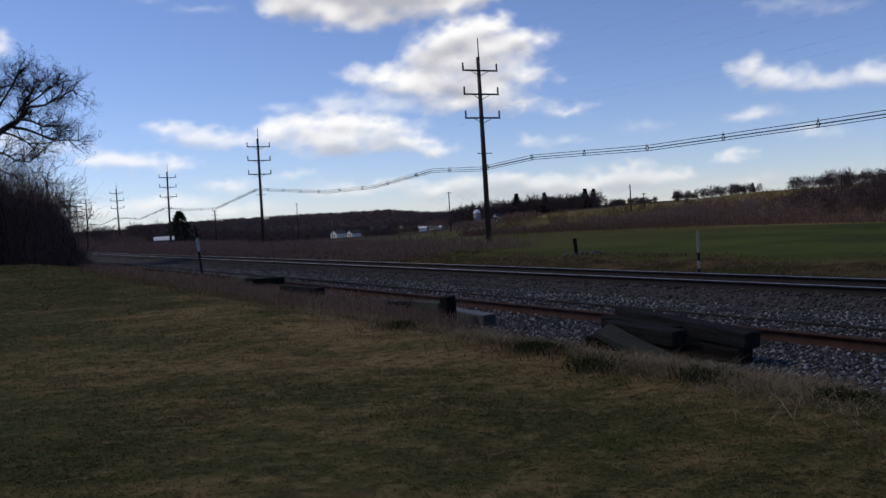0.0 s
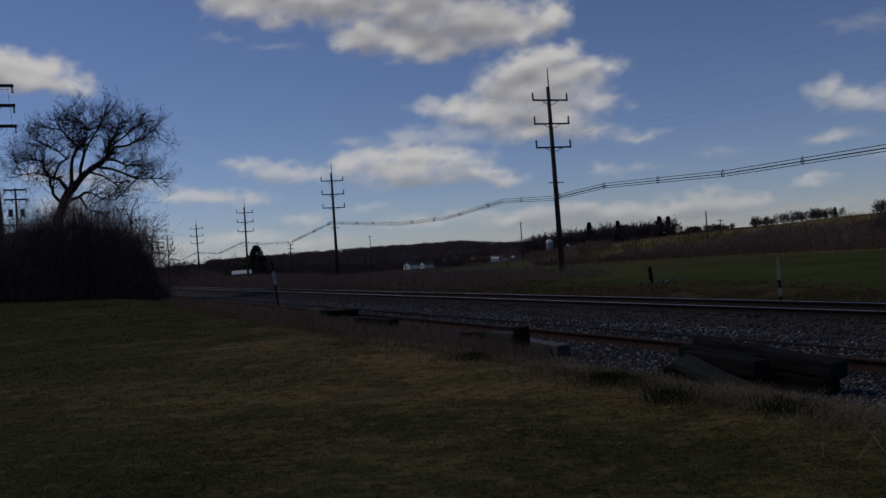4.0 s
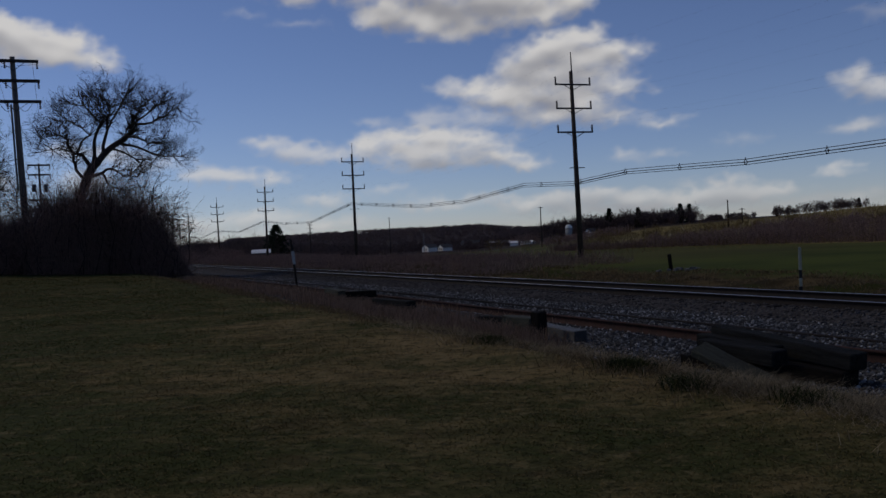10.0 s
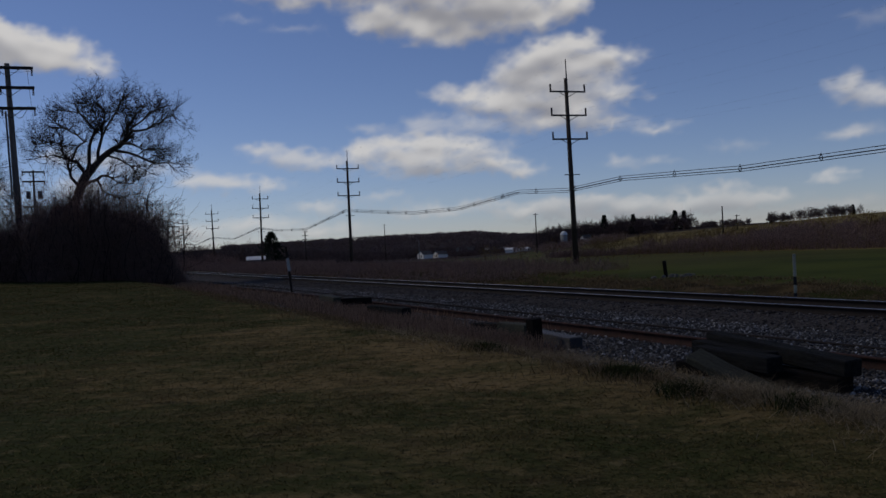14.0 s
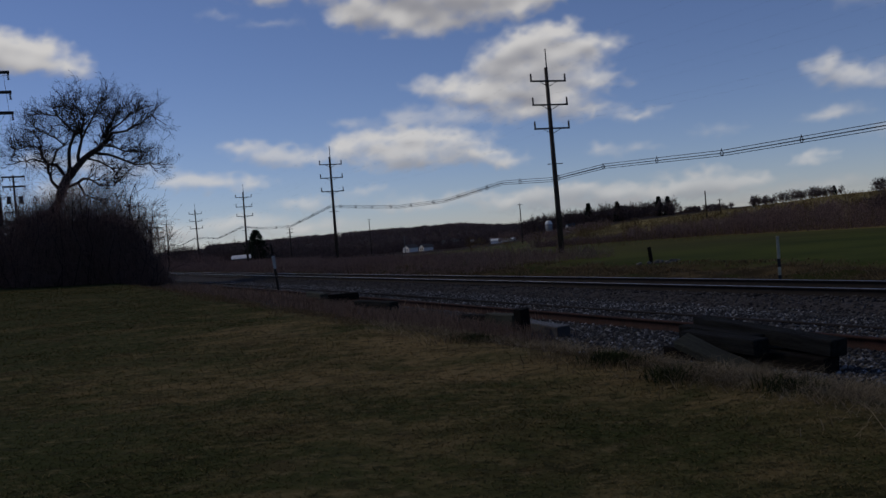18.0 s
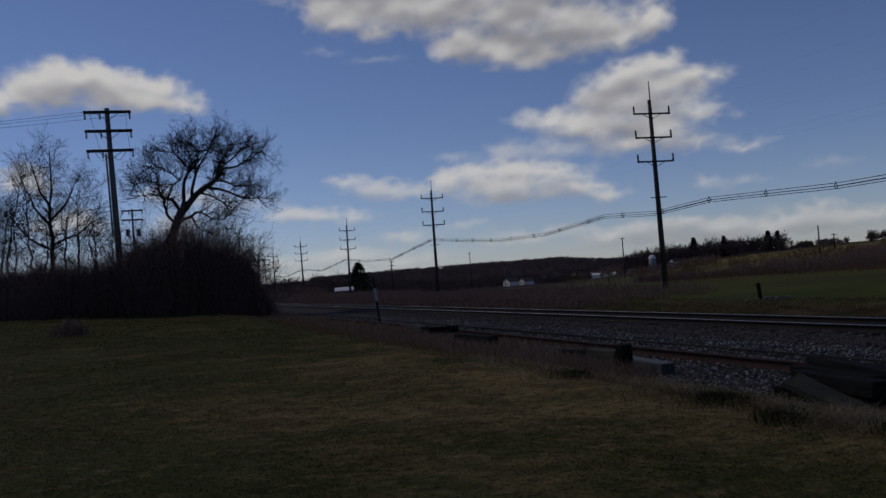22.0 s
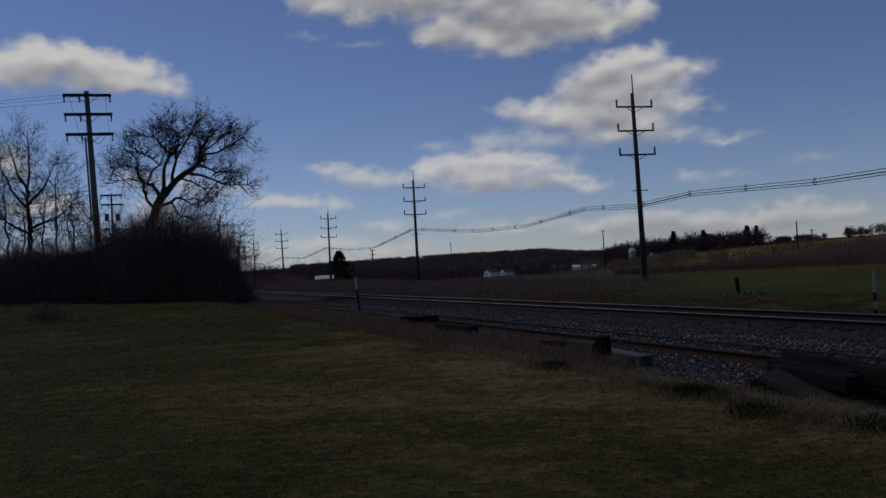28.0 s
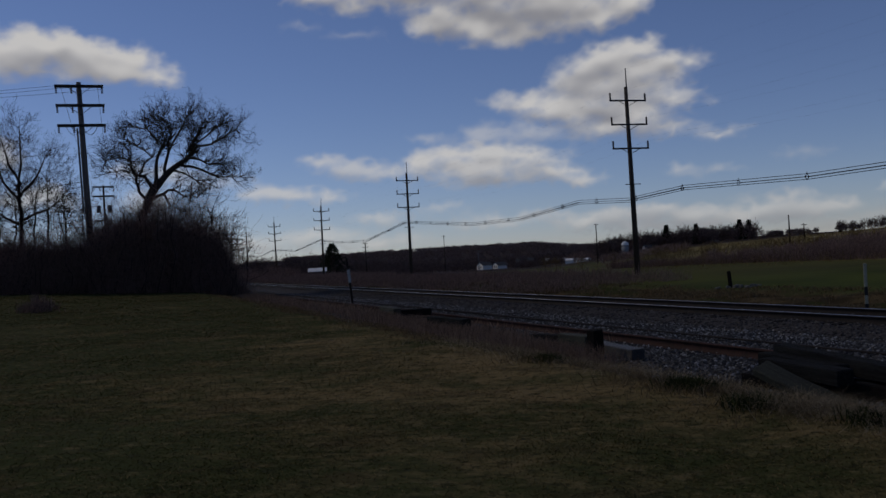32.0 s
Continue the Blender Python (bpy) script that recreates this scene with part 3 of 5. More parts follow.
def rail_mesh(name, y0, y1, step, side_material, top_material, sway=0.0, seed=0):
    prof = np.array(rail_profile())
    ys = np.arange(y0, y1 + step, step)
    n = len(prof)
    dx = sway * rough2(ys * 0.07, ys * 0, seed)
    dz = sway * 0.5 * rough2(ys * 0.11, ys * 0 + 4, seed)
    v = np.stack([prof[None, :, 0] + dx[:, None], np.repeat(ys[:, None], n, 1), prof[None, :, 1] + dz[:, None]], -1).reshape(-1, 3)
    f, mat = [], []
    for k in range(len(ys) - 1):
        for i in range(n):
            j = (i + 1) % n
            f.append((k * n + i, (k + 1) * n + i, (k + 1) * n + j, k * n + j))
            mat.append(1 if 6 <= i <= 8 else 0)
    me = mesh_from(name, v, f)
    me.materials.append(side_material)
    me.materials.append(top_material)
    me.polygons.foreach_set("material_index", np.array(mat, np.int32))
    return me


def tie_mesh(length, seed):
    me = bpy.data.meshes.new("tie")
    bm = block(length, 0.22, 0.17, 0.015, wear=0.012, seed=seed)
    bm.to_mesh(me)
    bm.free()
    return me


def railway_track(x, gauge, drop, label, sides, tops, tie_x, tie_z, first, last, spacing, sway, tie_material, seed):
    track = thing("railway_track", pose(x, 0, RAIL), label, "railway track")
    for k, s in enumerate((-1, 1)):
        ob = put("rail", rail_mesh("rail", -60, 900, 3.0, sides[k], tops[k], sway, seed + k), None, track)
        ob.location = (s * gauge / 2, 0, drop if s > 0 else 0)
    kinds = [tie_mesh(2.6, seed + k) for k in range(4)]
    for me in kinds:
        me.materials.append(tie_material)
    rnd = random.Random(seed)
    y = first
    while y < last:
        ob = put("tie", kinds[rnd.randrange(4)], None, track)
        ob.matrix_basis = pose(tie_x + rnd.uniform(-0.06, 0.06), y + rnd.uniform(-0.05, 0.05), tie_z + rnd.uniform(-0.02, 0.02), 0, drop * 6, rnd.uniform(-2, 2))
        y += spacing
    return track


railway_track(15.49, 1.47, 0.0, "main line railway track with polished rails on dark ballast", (RUST_DARK, RUST_DARK), (POLISHED, POLISHED),
              0, -0.335, -8, 130, 0.56, 0.006, TIE_BLACK, 11)
railway_track(10.37, 1.47, -0.11, "disused rusty siding track half sunk in the ballast", (RUST, RUST_DARK), (RUST, RUST_DARK),
              0, -0.36, -6, -6, 0.62, 0.03, TIE, 31)


def stones(name, x0, x1, y0, y1, count, lo, hi, material, label, seed, near=None):
    """Loose chippings: flattened, jittered eight-cornered lumps joined in one mesh."""
    r = np.random.RandomState(seed)
    x = r.uniform(x0, x1, count)
    y = y0 + (y1 - y0) * r.uniform(0, 1, count) ** 1.6
    s = r.uniform(lo, hi, count)
    z = land(x, y) + s * 0.12
    corner = np.array([(1, 0, 0), (0, 1, 0), (-1, 0, 0), (0, -1, 0), (0, 0, 0.75), (0, 0, -0.6)], float)
    face = np.array([(0, 1, 4), (1, 2, 4), (2, 3, 4), (3, 0, 4), (1, 0, 5), (2, 1, 5), (3, 2, 5), (0, 3, 5)])
    a = r.uniform(0, 6.28, count)
    v = corner[None] * (s[:, None, None] * r.uniform(0.55, 1.2, (count, 6, 1)))
    vx = v[..., 0] * np.cos(a)[:, None] - v[..., 1] * np.sin(a)[:, None] + r.normal(0, 0.2, (count, 6)) * s[:, None]
    vy = v[..., 0] * np.sin(a)[:, None] + v[..., 1] * np.cos(a)[:, None] + r.normal(0, 0.2, (count, 6)) * s[:, None]
    v = np.stack([vx + x[:, None], vy + y[:, None], v[..., 2] + z[:, None]], -1).reshape(-1, 3)
    f = (np.arange(count) * 6)[:, None, None] + face[None]
    tagged(put(name, mesh_from(name, v, f.reshape(-1, 3)), material), label, "gravel", kind="stuff")


stones("gravel", 6.3, 9.7, 1, 30, 34000, 0.014, 0.04, CHIPS, "loose grey crushed stone beside the rusty siding", 1)
stones("gravel", 9.7, 13.3, 2, 60, 46000, 0.016, 0.042, CHIPS, "grey crushed stone between the tracks", 2)
stones("ballast", 13.2, 18.0, 2, 60, 24000, 0.02, 0.055, SHADED_CHIPS, "ballast under the main line, darkened like its shaded shoulder", 3)


# ---- grass, weeds and brush ----
def blades(name, x, y, height, width, lean, material, label, category, seed, base=0.0, flat=False):
    """Bent blades, three triangles each, joined in one mesh."""
    r = np.random.RandomState(seed)
    n = len(x)
    z = land(x, y) + base
    a, b = r.uniform(0, 6.28, n), r.uniform(0, 6.28, n)
    h = height * r.uniform(0.5, 1.3, n)
    w = width * r.uniform(0.7, 1.3, n)
    l = lean * h * r.uniform(0.2, 1.2, n)
    if flat:
        a, l = b + math.pi / 2 + r.normal(0, 0.3, n), lean * h * r.uniform(0.7, 1.3, n)
    wx, wy, lx, ly = np.cos(a) * w, np.sin(a) * w, np.cos(b) * l, np.sin(b) * l
    v = np.stack([np.stack([x - wx, y - wy, z - 0.01], -1), np.stack([x + wx, y + wy, z - 0.01], -1),
                  np.stack([x - wx * 0.8 + lx * 0.45, y - wy * 0.8 + ly * 0.45, z + h * 0.7], -1),
                  np.stack([x + wx * 0.8 + lx * 0.45, y + wy * 0.8 + ly * 0.45, z + h * 0.7], -1), np.stack([x + lx, y + ly, z + h], -1)], 1)
    tri = np.array([(0, 1, 3), (0, 3, 2), (2, 3, 4)])
    f = (np.arange(n) * 5)[:, None, None] + tri[None]
    tagged(put(name, mesh_from(name, v.reshape(-1, 3), f.reshape(-1, 3)), material), label, category, kind="stuff")


def lawn():
    r = np.random.RandomState(5)
    n = 420000
    d = 3.6 + 58 * r.uniform(0, 1, n) ** 2.1
    a = np.radians(r.uniform(-12, 62, n))
    x, y = d * np.sin(a), d * np.cos(a)
    keep = (x < 6.1 + 0.25 * rough2(y * 0.6, y * 0)) & (x > -26) & (y < 60)
    x, y, d = x[keep], y[keep], d[keep]
    tone = fbm(x * 0.5, y * 0.5, 4, 8)
    keep = r.uniform(-1, 1, len(x)) < tone + 0.35
    x, y, d = x[keep], y[keep], d[keep]
    # the turf the camera stands on, and behind it
    m = 60000
    dd, aa = 11 * np.sqrt(r.uniform(0, 1, m)), r.uniform(0, 6.28, m)
    gx, gy = dd * np.sin(aa), dd * np.cos(aa)
    keep = (gx < 6.0) & ((dd < 4.2) | (gy < 1.0) | (gx < -0.25 * gy - 0.5))
    x, y, d = np.concatenate([x, gx[keep]]), np.concatenate([y, gy[keep]]), np.concatenate([d, np.full(int(keep.sum()), 4.0)])
    blades("grass", x, y, 0.008 + 0.0003 * d, 0.0014 + 0.0005 * d, 5.5, GRASS, "short dormant lawn grass, straw and dull green", "grass", 6, flat=True)


lawn()


def edge_weeds():
    r = np.random.RandomState(9)
    n = 60000
    y = 2.2 + 60 * r.uniform(0, 1, n) ** 1.9
    x = 6.0 + 0.018 * y + r.normal(0, 0.42, n) + 0.3 * rough2(y * 0.5, y * 0 + 2)
    clump = rough2(x * 1.6, y * 1.1, 12) + 0.4
    keep = r.uniform(-0.2, 1.0, n) < clump - 0.1
    x, y = x[keep], y[keep]
    blades("dry_grass", x, y, 0.085, 0.0016 + 0.0002 * y, 2.4, DRY, "matted brown dry grass along the edge of the lawn", "grass", 10)
    n = 26000
    y = 14.6 + 52 * r.uniform(0, 1, n) ** 1.3
    x = 7.2 + 0.03 * y + r.normal(0, 0.55, n)
    keep = r.uniform(-0.5, 1.0, n) < rough2(x * 0.9, y * 0.5, 15) + 0.2
    blades("dead_weeds", x[keep], y[keep], 0.24, 0.002 + 0.0002 * y[keep], 0.7, WEED, "reddish brown dead weed stalks between the lawn and the siding", "weeds", 11)
    n = 9000
    y = -2 + 11.5 * r.uniform(0, 1, n)
    x = 6.35 + r.normal(0, 0.4, n)
    keep = r.uniform(-0.3, 1.2, n) < rough2(x * 1.5, y * 1.3, 22) - 0.05
    blades("dry_grass", x[keep], y[keep], 0.09, 0.002, 2.6, STRAW, "flattened pale straw beside the tie pile", "grass", 13)
    for cx, cy, sx, sy, k, tall in ((6.3, 6.5, 0.3, 0.36, 3600, 0.13), (6.35, 5.1, 0.32, 0.3, 2000, 0.12), (6.75, 5.7, 0.3, 0.5, 900, 0.11), (6.7, 10.6, 0.4, 1.1, 2600, 0.1),
                                    (5.9, 4.2, 0.35, 0.5, 700, 0.1), (6.9, 8.9, 0.3, 0.5, 900, 0.1), (6.5, 13.5, 0.5, 1.6, 3000, 0.13)):
        blades("straw_tangle", r.normal(cx, sx, k), r.normal(cy, sy, k), tall, 0.0023, 3.6, STRAW, "tangle of long pale straw lying beside the ties", "grass", int(cx * 100))
        blades("straw_stalks", r.normal(cx, sx, k // 60), r.normal(cy, sy, k // 60), tall * 1.7, 0.0018, 1.0, STRAW, "upright dry stalks in the straw", "grass", int(cy * 100))
    for cx, cy, k in ((6.0, 8.2, 700), (6.0, 5.7, 260), (6.25, 4.4, 420), (5.7, 6.9, 300), (6.5, 7.0, 200), (6.0, 11.5, 300)):
        blades("weed_clump", r.normal(cx, 0.14, k), r.normal(cy, 0.14, k), 0.12, 0.005, 1.2, GREEN, "low green weed clump in dry grass", "weeds", 14)
    n = 40000
    y = 8 + 70 * r.uniform(0, 1, n) ** 1.4
    x = r.uniform(18.4, 23.0, n)
    keep = r.uniform(-0.1, 1.0, n) < fbm(x * 0.8, y * 0.4, 3, 41)
    blades("ditch_tufts", x[keep], y[keep], 0.10, 0.006 + 0.0003 * y[keep], 2.2, DRY, "dark brown weed tufts on the ditch bank", "weeds", 17)
    for cx, cy, sx, sy, k in ((7.0, 13.5, 0.2, 0.9, 2000), (6.9, 12.0, 0.2, 0.4, 200), (7.0, 15.2, 0.3, 0.7, 500), (7.3, 18.2, 0.3, 1.2, 900),
                              (7.25, 20.5, 0.25, 1.3, 1200), (7.9, 22.6, 0.3, 0.8, 800), (8.0, 25.5, 0.25, 1.2, 700), (7.1, 16.6, 0.3, 0.8, 600)):
        blades("dead_weeds", r.normal(cx, sx, k), r.normal(cy, sy, k), 0.27, 0.004, 0.8, WEED, "dark dead weeds grown up beside the ties", "weeds", int(cy * 10))
    n = 9000
    y = 3 + 120 * r.uniform(0, 1, n) ** 1.3
    x = r.uniform(18.2, 22.6, n)
    blades("ditch_grass", x, y, 0.05 + 0.0006 * y, 0.004 + 0.0004 * y, 3.0, DRY, "brown dead grass in the ditch beyond the main line", "grass", 16)


edge_weeds()


def twigs(r, x, y, z, length, radius, up=1.0):
    """Loose sticks that start at x, y, z and grow upwards at a slant."""
    n = len(x)
    a = r.uniform(0, 6.28, n)
    t = np.abs(r.normal(0, 0.55, n)) / up
    l = length * r.uniform(0.4, 1.3, n)
    d = np.stack([np.sin(t) * np.cos(a), np.sin(t) * np.sin(a), np.cos(t)], -1) * l[:, None]
    p = np.stack([x, y, z], -1)
    mid = p + d * 0.55
    end = mid + d * 0.5 + r.normal(0, 0.12, (n, 3)) * l[:, None]
    rad = radius * r.uniform(0.6, 1.4, n)
    return np.concatenate([np.column_stack([p, mid, rad, rad * 0.7]), np.column_stack([mid, end, rad * 0.7, rad * 0.25])])


def grow(r, segs, p, d, length, radius, depth, spread=0.5, lift=0.06, curl=0.2):
    """A limb in short crooked bends, with side limbs."""
    bends = 4
    for k in range(bends):
        d = d + np.array([r.gauss(0, curl), r.gauss(0, curl), r.gauss(lift, curl)])
        d = d / np.linalg.norm(d)
        q = p + d * length / bends
        r0, r1 = max(radius * (1 - 0.6 * k / bends), 0.007), max(radius * (1 - 0.6 * (k + 1) / bends), 0.005)
        segs.append((*p, *q, r0, r1))
        if depth > 0 and r.random() < 0.85:
            s = np.array([r.gauss(0, 1), r.gauss(0, 1), r.gauss(0.1, 0.7)])
            s = s - d * (s @ d)
            s = s / (np.linalg.norm(s) + 1e-6)
            nd = d * 0.75 + s * (spread + r.uniform(0, 0.4))
            grow(r, segs, q, nd / np.linalg.norm(nd), length * r.uniform(0.5, 0.8), r1 * 0.6, depth - 1, spread, lift, curl)
        p = q


THICKET_X = [-10, -7.7, -4.3, -1.9, -0.6, 0.3, 1.5, 2.7, 4.3, 5.6, 6.5, 7.3, 7.9, 8.5, 9.0]
THICKET_H = [3.6, 3.3, 3.5, 3.4, 4.3, 4.8, 5.1, 5.5, 5.5, 5.3, 4.9, 4.0, 2.7, 1.4, 0.4]


def shrub(x0, width, depth, seed, count, thick=0.016, material=TWIG_RED, y0=61.0, share=1.0):
    """A mound of fine twigs on many stems, thinning out towards its top."""
    r = np.random.RandomState(seed)
    x = x0 + width * np.clip(r.normal(0, 0.45, count), -1.3, 1.3)
    y = y0 + r.uniform(-depth, depth, count)
    h = np.interp(x, THICKET_X, THICKET_H) * share * (0.82 + 0.34 * fbm(x * 0.5, y * 0.5, 3, 7))
    u = r.uniform(0, 1, count) ** 1.15
    z = u * h * 0.95
    seg = twigs(r, x, y, z, 0.55, thick * 0.75, 0.42)
    k = int(count * 0.09)
    seg = np.concatenate([seg, twigs(r, x[:k], y[:k], h[:k] * r.uniform(0.55, 0.95, k), 1.1, thick * 0.55, 0.9)])
    m = 26
    sx, sy = x0 + width * 0.7 * r.uniform(-1, 1, m), y0 + r.uniform(-depth, depth, m)
    sh = np.interp(sx, THICKET_X, THICKET_H) * share
    stems = []
    for k in range(m):
        p = np.array([sx[k], sy[k], -0.1])
        for j in range(5):
            q = p + np.array([r.normal(0, 0.25), r.normal(0, 0.22), sh[k] * 0.22])
            stems.append([*p, *q, 0.028 - 0.004 * j, 0.024 - 0.004 * j])
            p = q
    # arching shoots that break the outline
    rr = random.Random(seed)
    shoots = []
    for _ in range(85):
        bx, by = x0 + width * rr.uniform(-1, 1), y0 + rr.uniform(-depth, depth)
        hh = float(np.interp(bx, THICKET_X, THICKET_H)) * share
        z0 = hh * rr.uniform(0.1, 0.75)
        d = np.array([rr.gauss(0, 0.55), rr.gauss(0, 0.45), 1.0])
        grow(rr, shoots, np.array([bx, by, z0]), d / np.linalg.norm(d), min((hh * rr.uniform(0.95, 1.2) - z0), 2.6), 0.022, 2, 0.6, 0.0)
    base = float(land(np.array([x0]), np.array([y0]))[0])
    home = np.array([x0, y0, 0, x0, y0, 0, 0, 0])
    bush = thing("shrub", Matrix.Translation((x0, y0, base - 0.05)), "dense leafless reddish-brown shrub at the edge of the lawn", "shrub", "thicket at the lawn's end")
    for k in range(m):
        put("stem", tubes("stem", np.array(stems[5 * k:5 * k + 5]) - home, 5), BARK, bush)
    put("crown", tubes("crown", np.concatenate([seg, shoots]) - home, 3), material, bush, "fine reddish-brown twigs")


for k, x0 in enumerate((-13, -10.4, -8.0, -5.6, -3.2, -1.0, 1.2, 3.3, 5.2, 6.6, 7.5)):
    shrub(x0, 2.0 if k < 9 else 1.7 if k < 10 else 1.5, 2.4, 50 + k, 9500 if k > 5 else 6500, y0=61 + (k % 3) * 0.6, share=1.0 if k > 5 else 0.85)


# ---- bare trees ----
def limb(r, segs, path, r0, r1, depth, twig=1.6, every=1, sprays=3, fine=0.024):
    """A main limb along a path of points, thinning from r0 to r1, with side growth."""
    pts = [np.array(path[0], float)]
    for a, b in zip(path[:-1], path[1:]):
        a, b = np.array(a, float), np.array(b, float)
        k = max(2, int(np.linalg.norm(b - a) / 0.7))
        for i in range(1, k + 1):
            pts.append(a + (b - a) * i / k + np.array([r.gauss(0, 0.05), r.gauss(0, 0.05), r.gauss(0, 0.05)]) * (i < k))
    n = len(pts) - 1
    for i in range(n):
        ra, rb = r0 + (r1 - r0) * i / n, r0 + (r1 - r0) * (i + 1) / n
        segs.append((*pts[i], *pts[i + 1], ra, rb))
        if i > n * 0.25 and i % every == 0 or i == n - 1:
            d = pts[i + 1] - pts[i]
            d = d / np.linalg.norm(d)
            for _ in range(sprays):
                s = np.array([r.gauss(0, 1), r.gauss(0, 0.8), r.gauss(0.35, 0.8)])
                s = s / np.linalg.norm(s)
                nd = d * 0.6 + s * 0.8
                grow(r, segs, pts[i + 1], nd / np.linalg.norm(nd), twig * r.uniform(0.6, 1.2), max(rb * 0.42, fine), depth, 0.5, 0.03, 0.14)


def tree_thing(segs, place, label, twig_material=TWIG, bark=BARK, limit=0.035, group=""):
    s = np.array(segs)
    t = thing("tree", Matrix.Translation(place), label, "tree", group)
    big = s[:, 6] > limit
    put("trunk", tubes("trunk", s[big], 8, True), bark, t, "dark furrowed bark")
    put("crown", tubes("crown", s[~big], 3), twig_material, t, "fine bare twigs")
    return t


def leaning_tree():
    r = random.Random(4)
    segs = []
    b = at(1.7, 68)
    o = np.array(b)

    def grown(points, r0, r1, depth=3, twig=1.15, every=1):
        pts = [(4.4 + (p[0] - 4.4) * (0.84 if p[0] > 4.4 else 0.92), p[1], p[2] if p[2] < 8.2 else 8.2 + (p[2] - 8.2) * 0.78) for p in points]
        limb(r, segs, [np.array(p, float) - o for p in pts], r0, r1, depth, twig, every, 4, 0.036)
    grown([b, (2.1, 68, 4.3), (2.8, 68, 5.5), (3.4, 68, 6.7), (3.9, 68, 7.7), (4.4, 68, 8.2)], 0.41, 0.29, 0, 0.4, 50)
    grown([(4.4, 68, 8.2), (5.3, 68.3, 9.3), (6.3, 68.6, 10.1), (7.1, 68.9, 10.8), (7.5, 69.3, 11.6), (7.7, 69.6, 12.6), (8.3, 69.9, 13.5), (9.1, 70.2, 14.3)], 0.25, 0.045)
    grown([(7.1, 68.9, 10.8), (7.7, 67.7, 11.6), (8.9, 67.4, 11.7), (10.0, 67.1, 12.3), (11.0, 66.8, 13.0)], 0.12, 0.03)
    grown([(6.9, 68.8, 10.6), (7.8, 67.7, 10.3), (8.6, 67.4, 9.8), (9.8, 67.1, 9.9)], 0.09, 0.03)
    grown([(6.2, 68.6, 10.0), (7.2, 68.2, 9.7), (8.5, 68.5, 9.2), (9.9, 68.7, 8.7), (11.5, 68.9, 8.7)], 0.12, 0.03)
    grown([(4.6, 68, 8.4), (4.9, 68.2, 9.7), (5.3, 68.3, 11.1), (5.4, 68.5, 12.4), (5.7, 68.7, 13.4), (5.1, 68.8, 14.7)], 0.14, 0.03)
    grown([(4.0, 68, 7.9), (4.2, 68.1, 9.7), (4.4, 68.2, 10.8), (4.9, 68.4, 11.7), (4.4, 68.5, 12.4), (3.7, 68.6, 13.4), (2.7, 68.7, 13.6)], 0.14, 0.03)
    grown([(5.3, 68.3, 11.1), (6.3, 67.9, 13.0), (6.7, 67.7, 13.9), (7.1, 67.6, 14.6)], 0.08, 0.03)
    grown([(3.9, 68, 7.7), (3.3, 68.1, 8.8), (2.7, 68.1, 9.0), (2.3, 68.2, 9.9), (2.3, 68.3, 10.4), (1.5, 68.4, 10.7), (0.5, 68.4, 10.4)], 0.14, 0.03)
    grown([(3.3, 68, 7.0), (2.8, 68.1, 7.6), (2.6, 68.1, 8.5), (2.7, 68.2, 9.0)], 0.12, 0.08)
    grown([(2.7, 68, 9.0), (1.7, 68.1, 9.5), (0.8, 68.1, 9.3)], 0.07, 0.03)
    grown([(2.9, 68.1, 8.9), (3.3, 67.8, 10.0), (3.9, 67.5, 10.5), (2.8, 67.3, 11.5), (1.9, 67.0, 12.2)], 0.08, 0.03)
    grown([(4.4, 68.2, 10.8), (5.1, 68.0, 12.2), (4.8, 67.9, 13.2), (4.2, 67.9, 14.1)], 0.08, 0.03)
    grown([(7.5, 69.3, 11.8), (8.5, 67.9, 12.5), (9.3, 67.9, 13.4), (10.0, 67.8, 13.7)], 0.08, 0.03)
    grown([(3.5, 68, 6.9), (4.7, 68.2, 7.4), (5.5, 68.3, 7.7), (6.4, 68.5, 7.2), (7.6, 68.6, 7.1)], 0.13, 0.03)
    grown([(4.7, 68.2, 7.4), (5.1, 68.3, 6.6), (6.1, 68.7, 6.2)], 0.09, 0.04)
    grown([(5.4, 68.3, 9.4), (6.5, 68.3, 9.1), (7.5, 68.6, 8.5), (8.8, 68.9, 8.1)], 0.08, 0.03)
    tree_thing(segs, b, "large leafless tree leaning over the thicket, dark spreading limbs")


leaning_tree()


def bare_tree(x, y, height, seed, radius=0.16, depth=3, label="slender leafless tree behind the thicket", group="trees behind the thicket"):
    r = random.Random(seed)
    segs = []
    top = np.array([r.gauss(0, 0.5), r.gauss(0, 0.3), height])
    limb(r, segs, [np.zeros(3), top * 0.4 + np.array([r.gauss(0, 0.3), 0, 0]), top], radius, 0.03, depth, height * 0.22, 1)
    tree_thing(segs, at(x, y, -0.05), label, group=group)


for k, (x, y, h) in enumerate(((8.3, 62.5, 4.6), (8.6, 63.5, 3.8), (7.6, 62, 5.4), (10.2, 70, 3.2), (8.8, 66, 4.6), (6.6, 62, 5.8), (7.2, 64, 5.8))):
    bare_tree(x, y, h, 180 + k, 0.05, 2, "thin leafless sapling at the thicket's edge", "saplings at the thicket's edge")
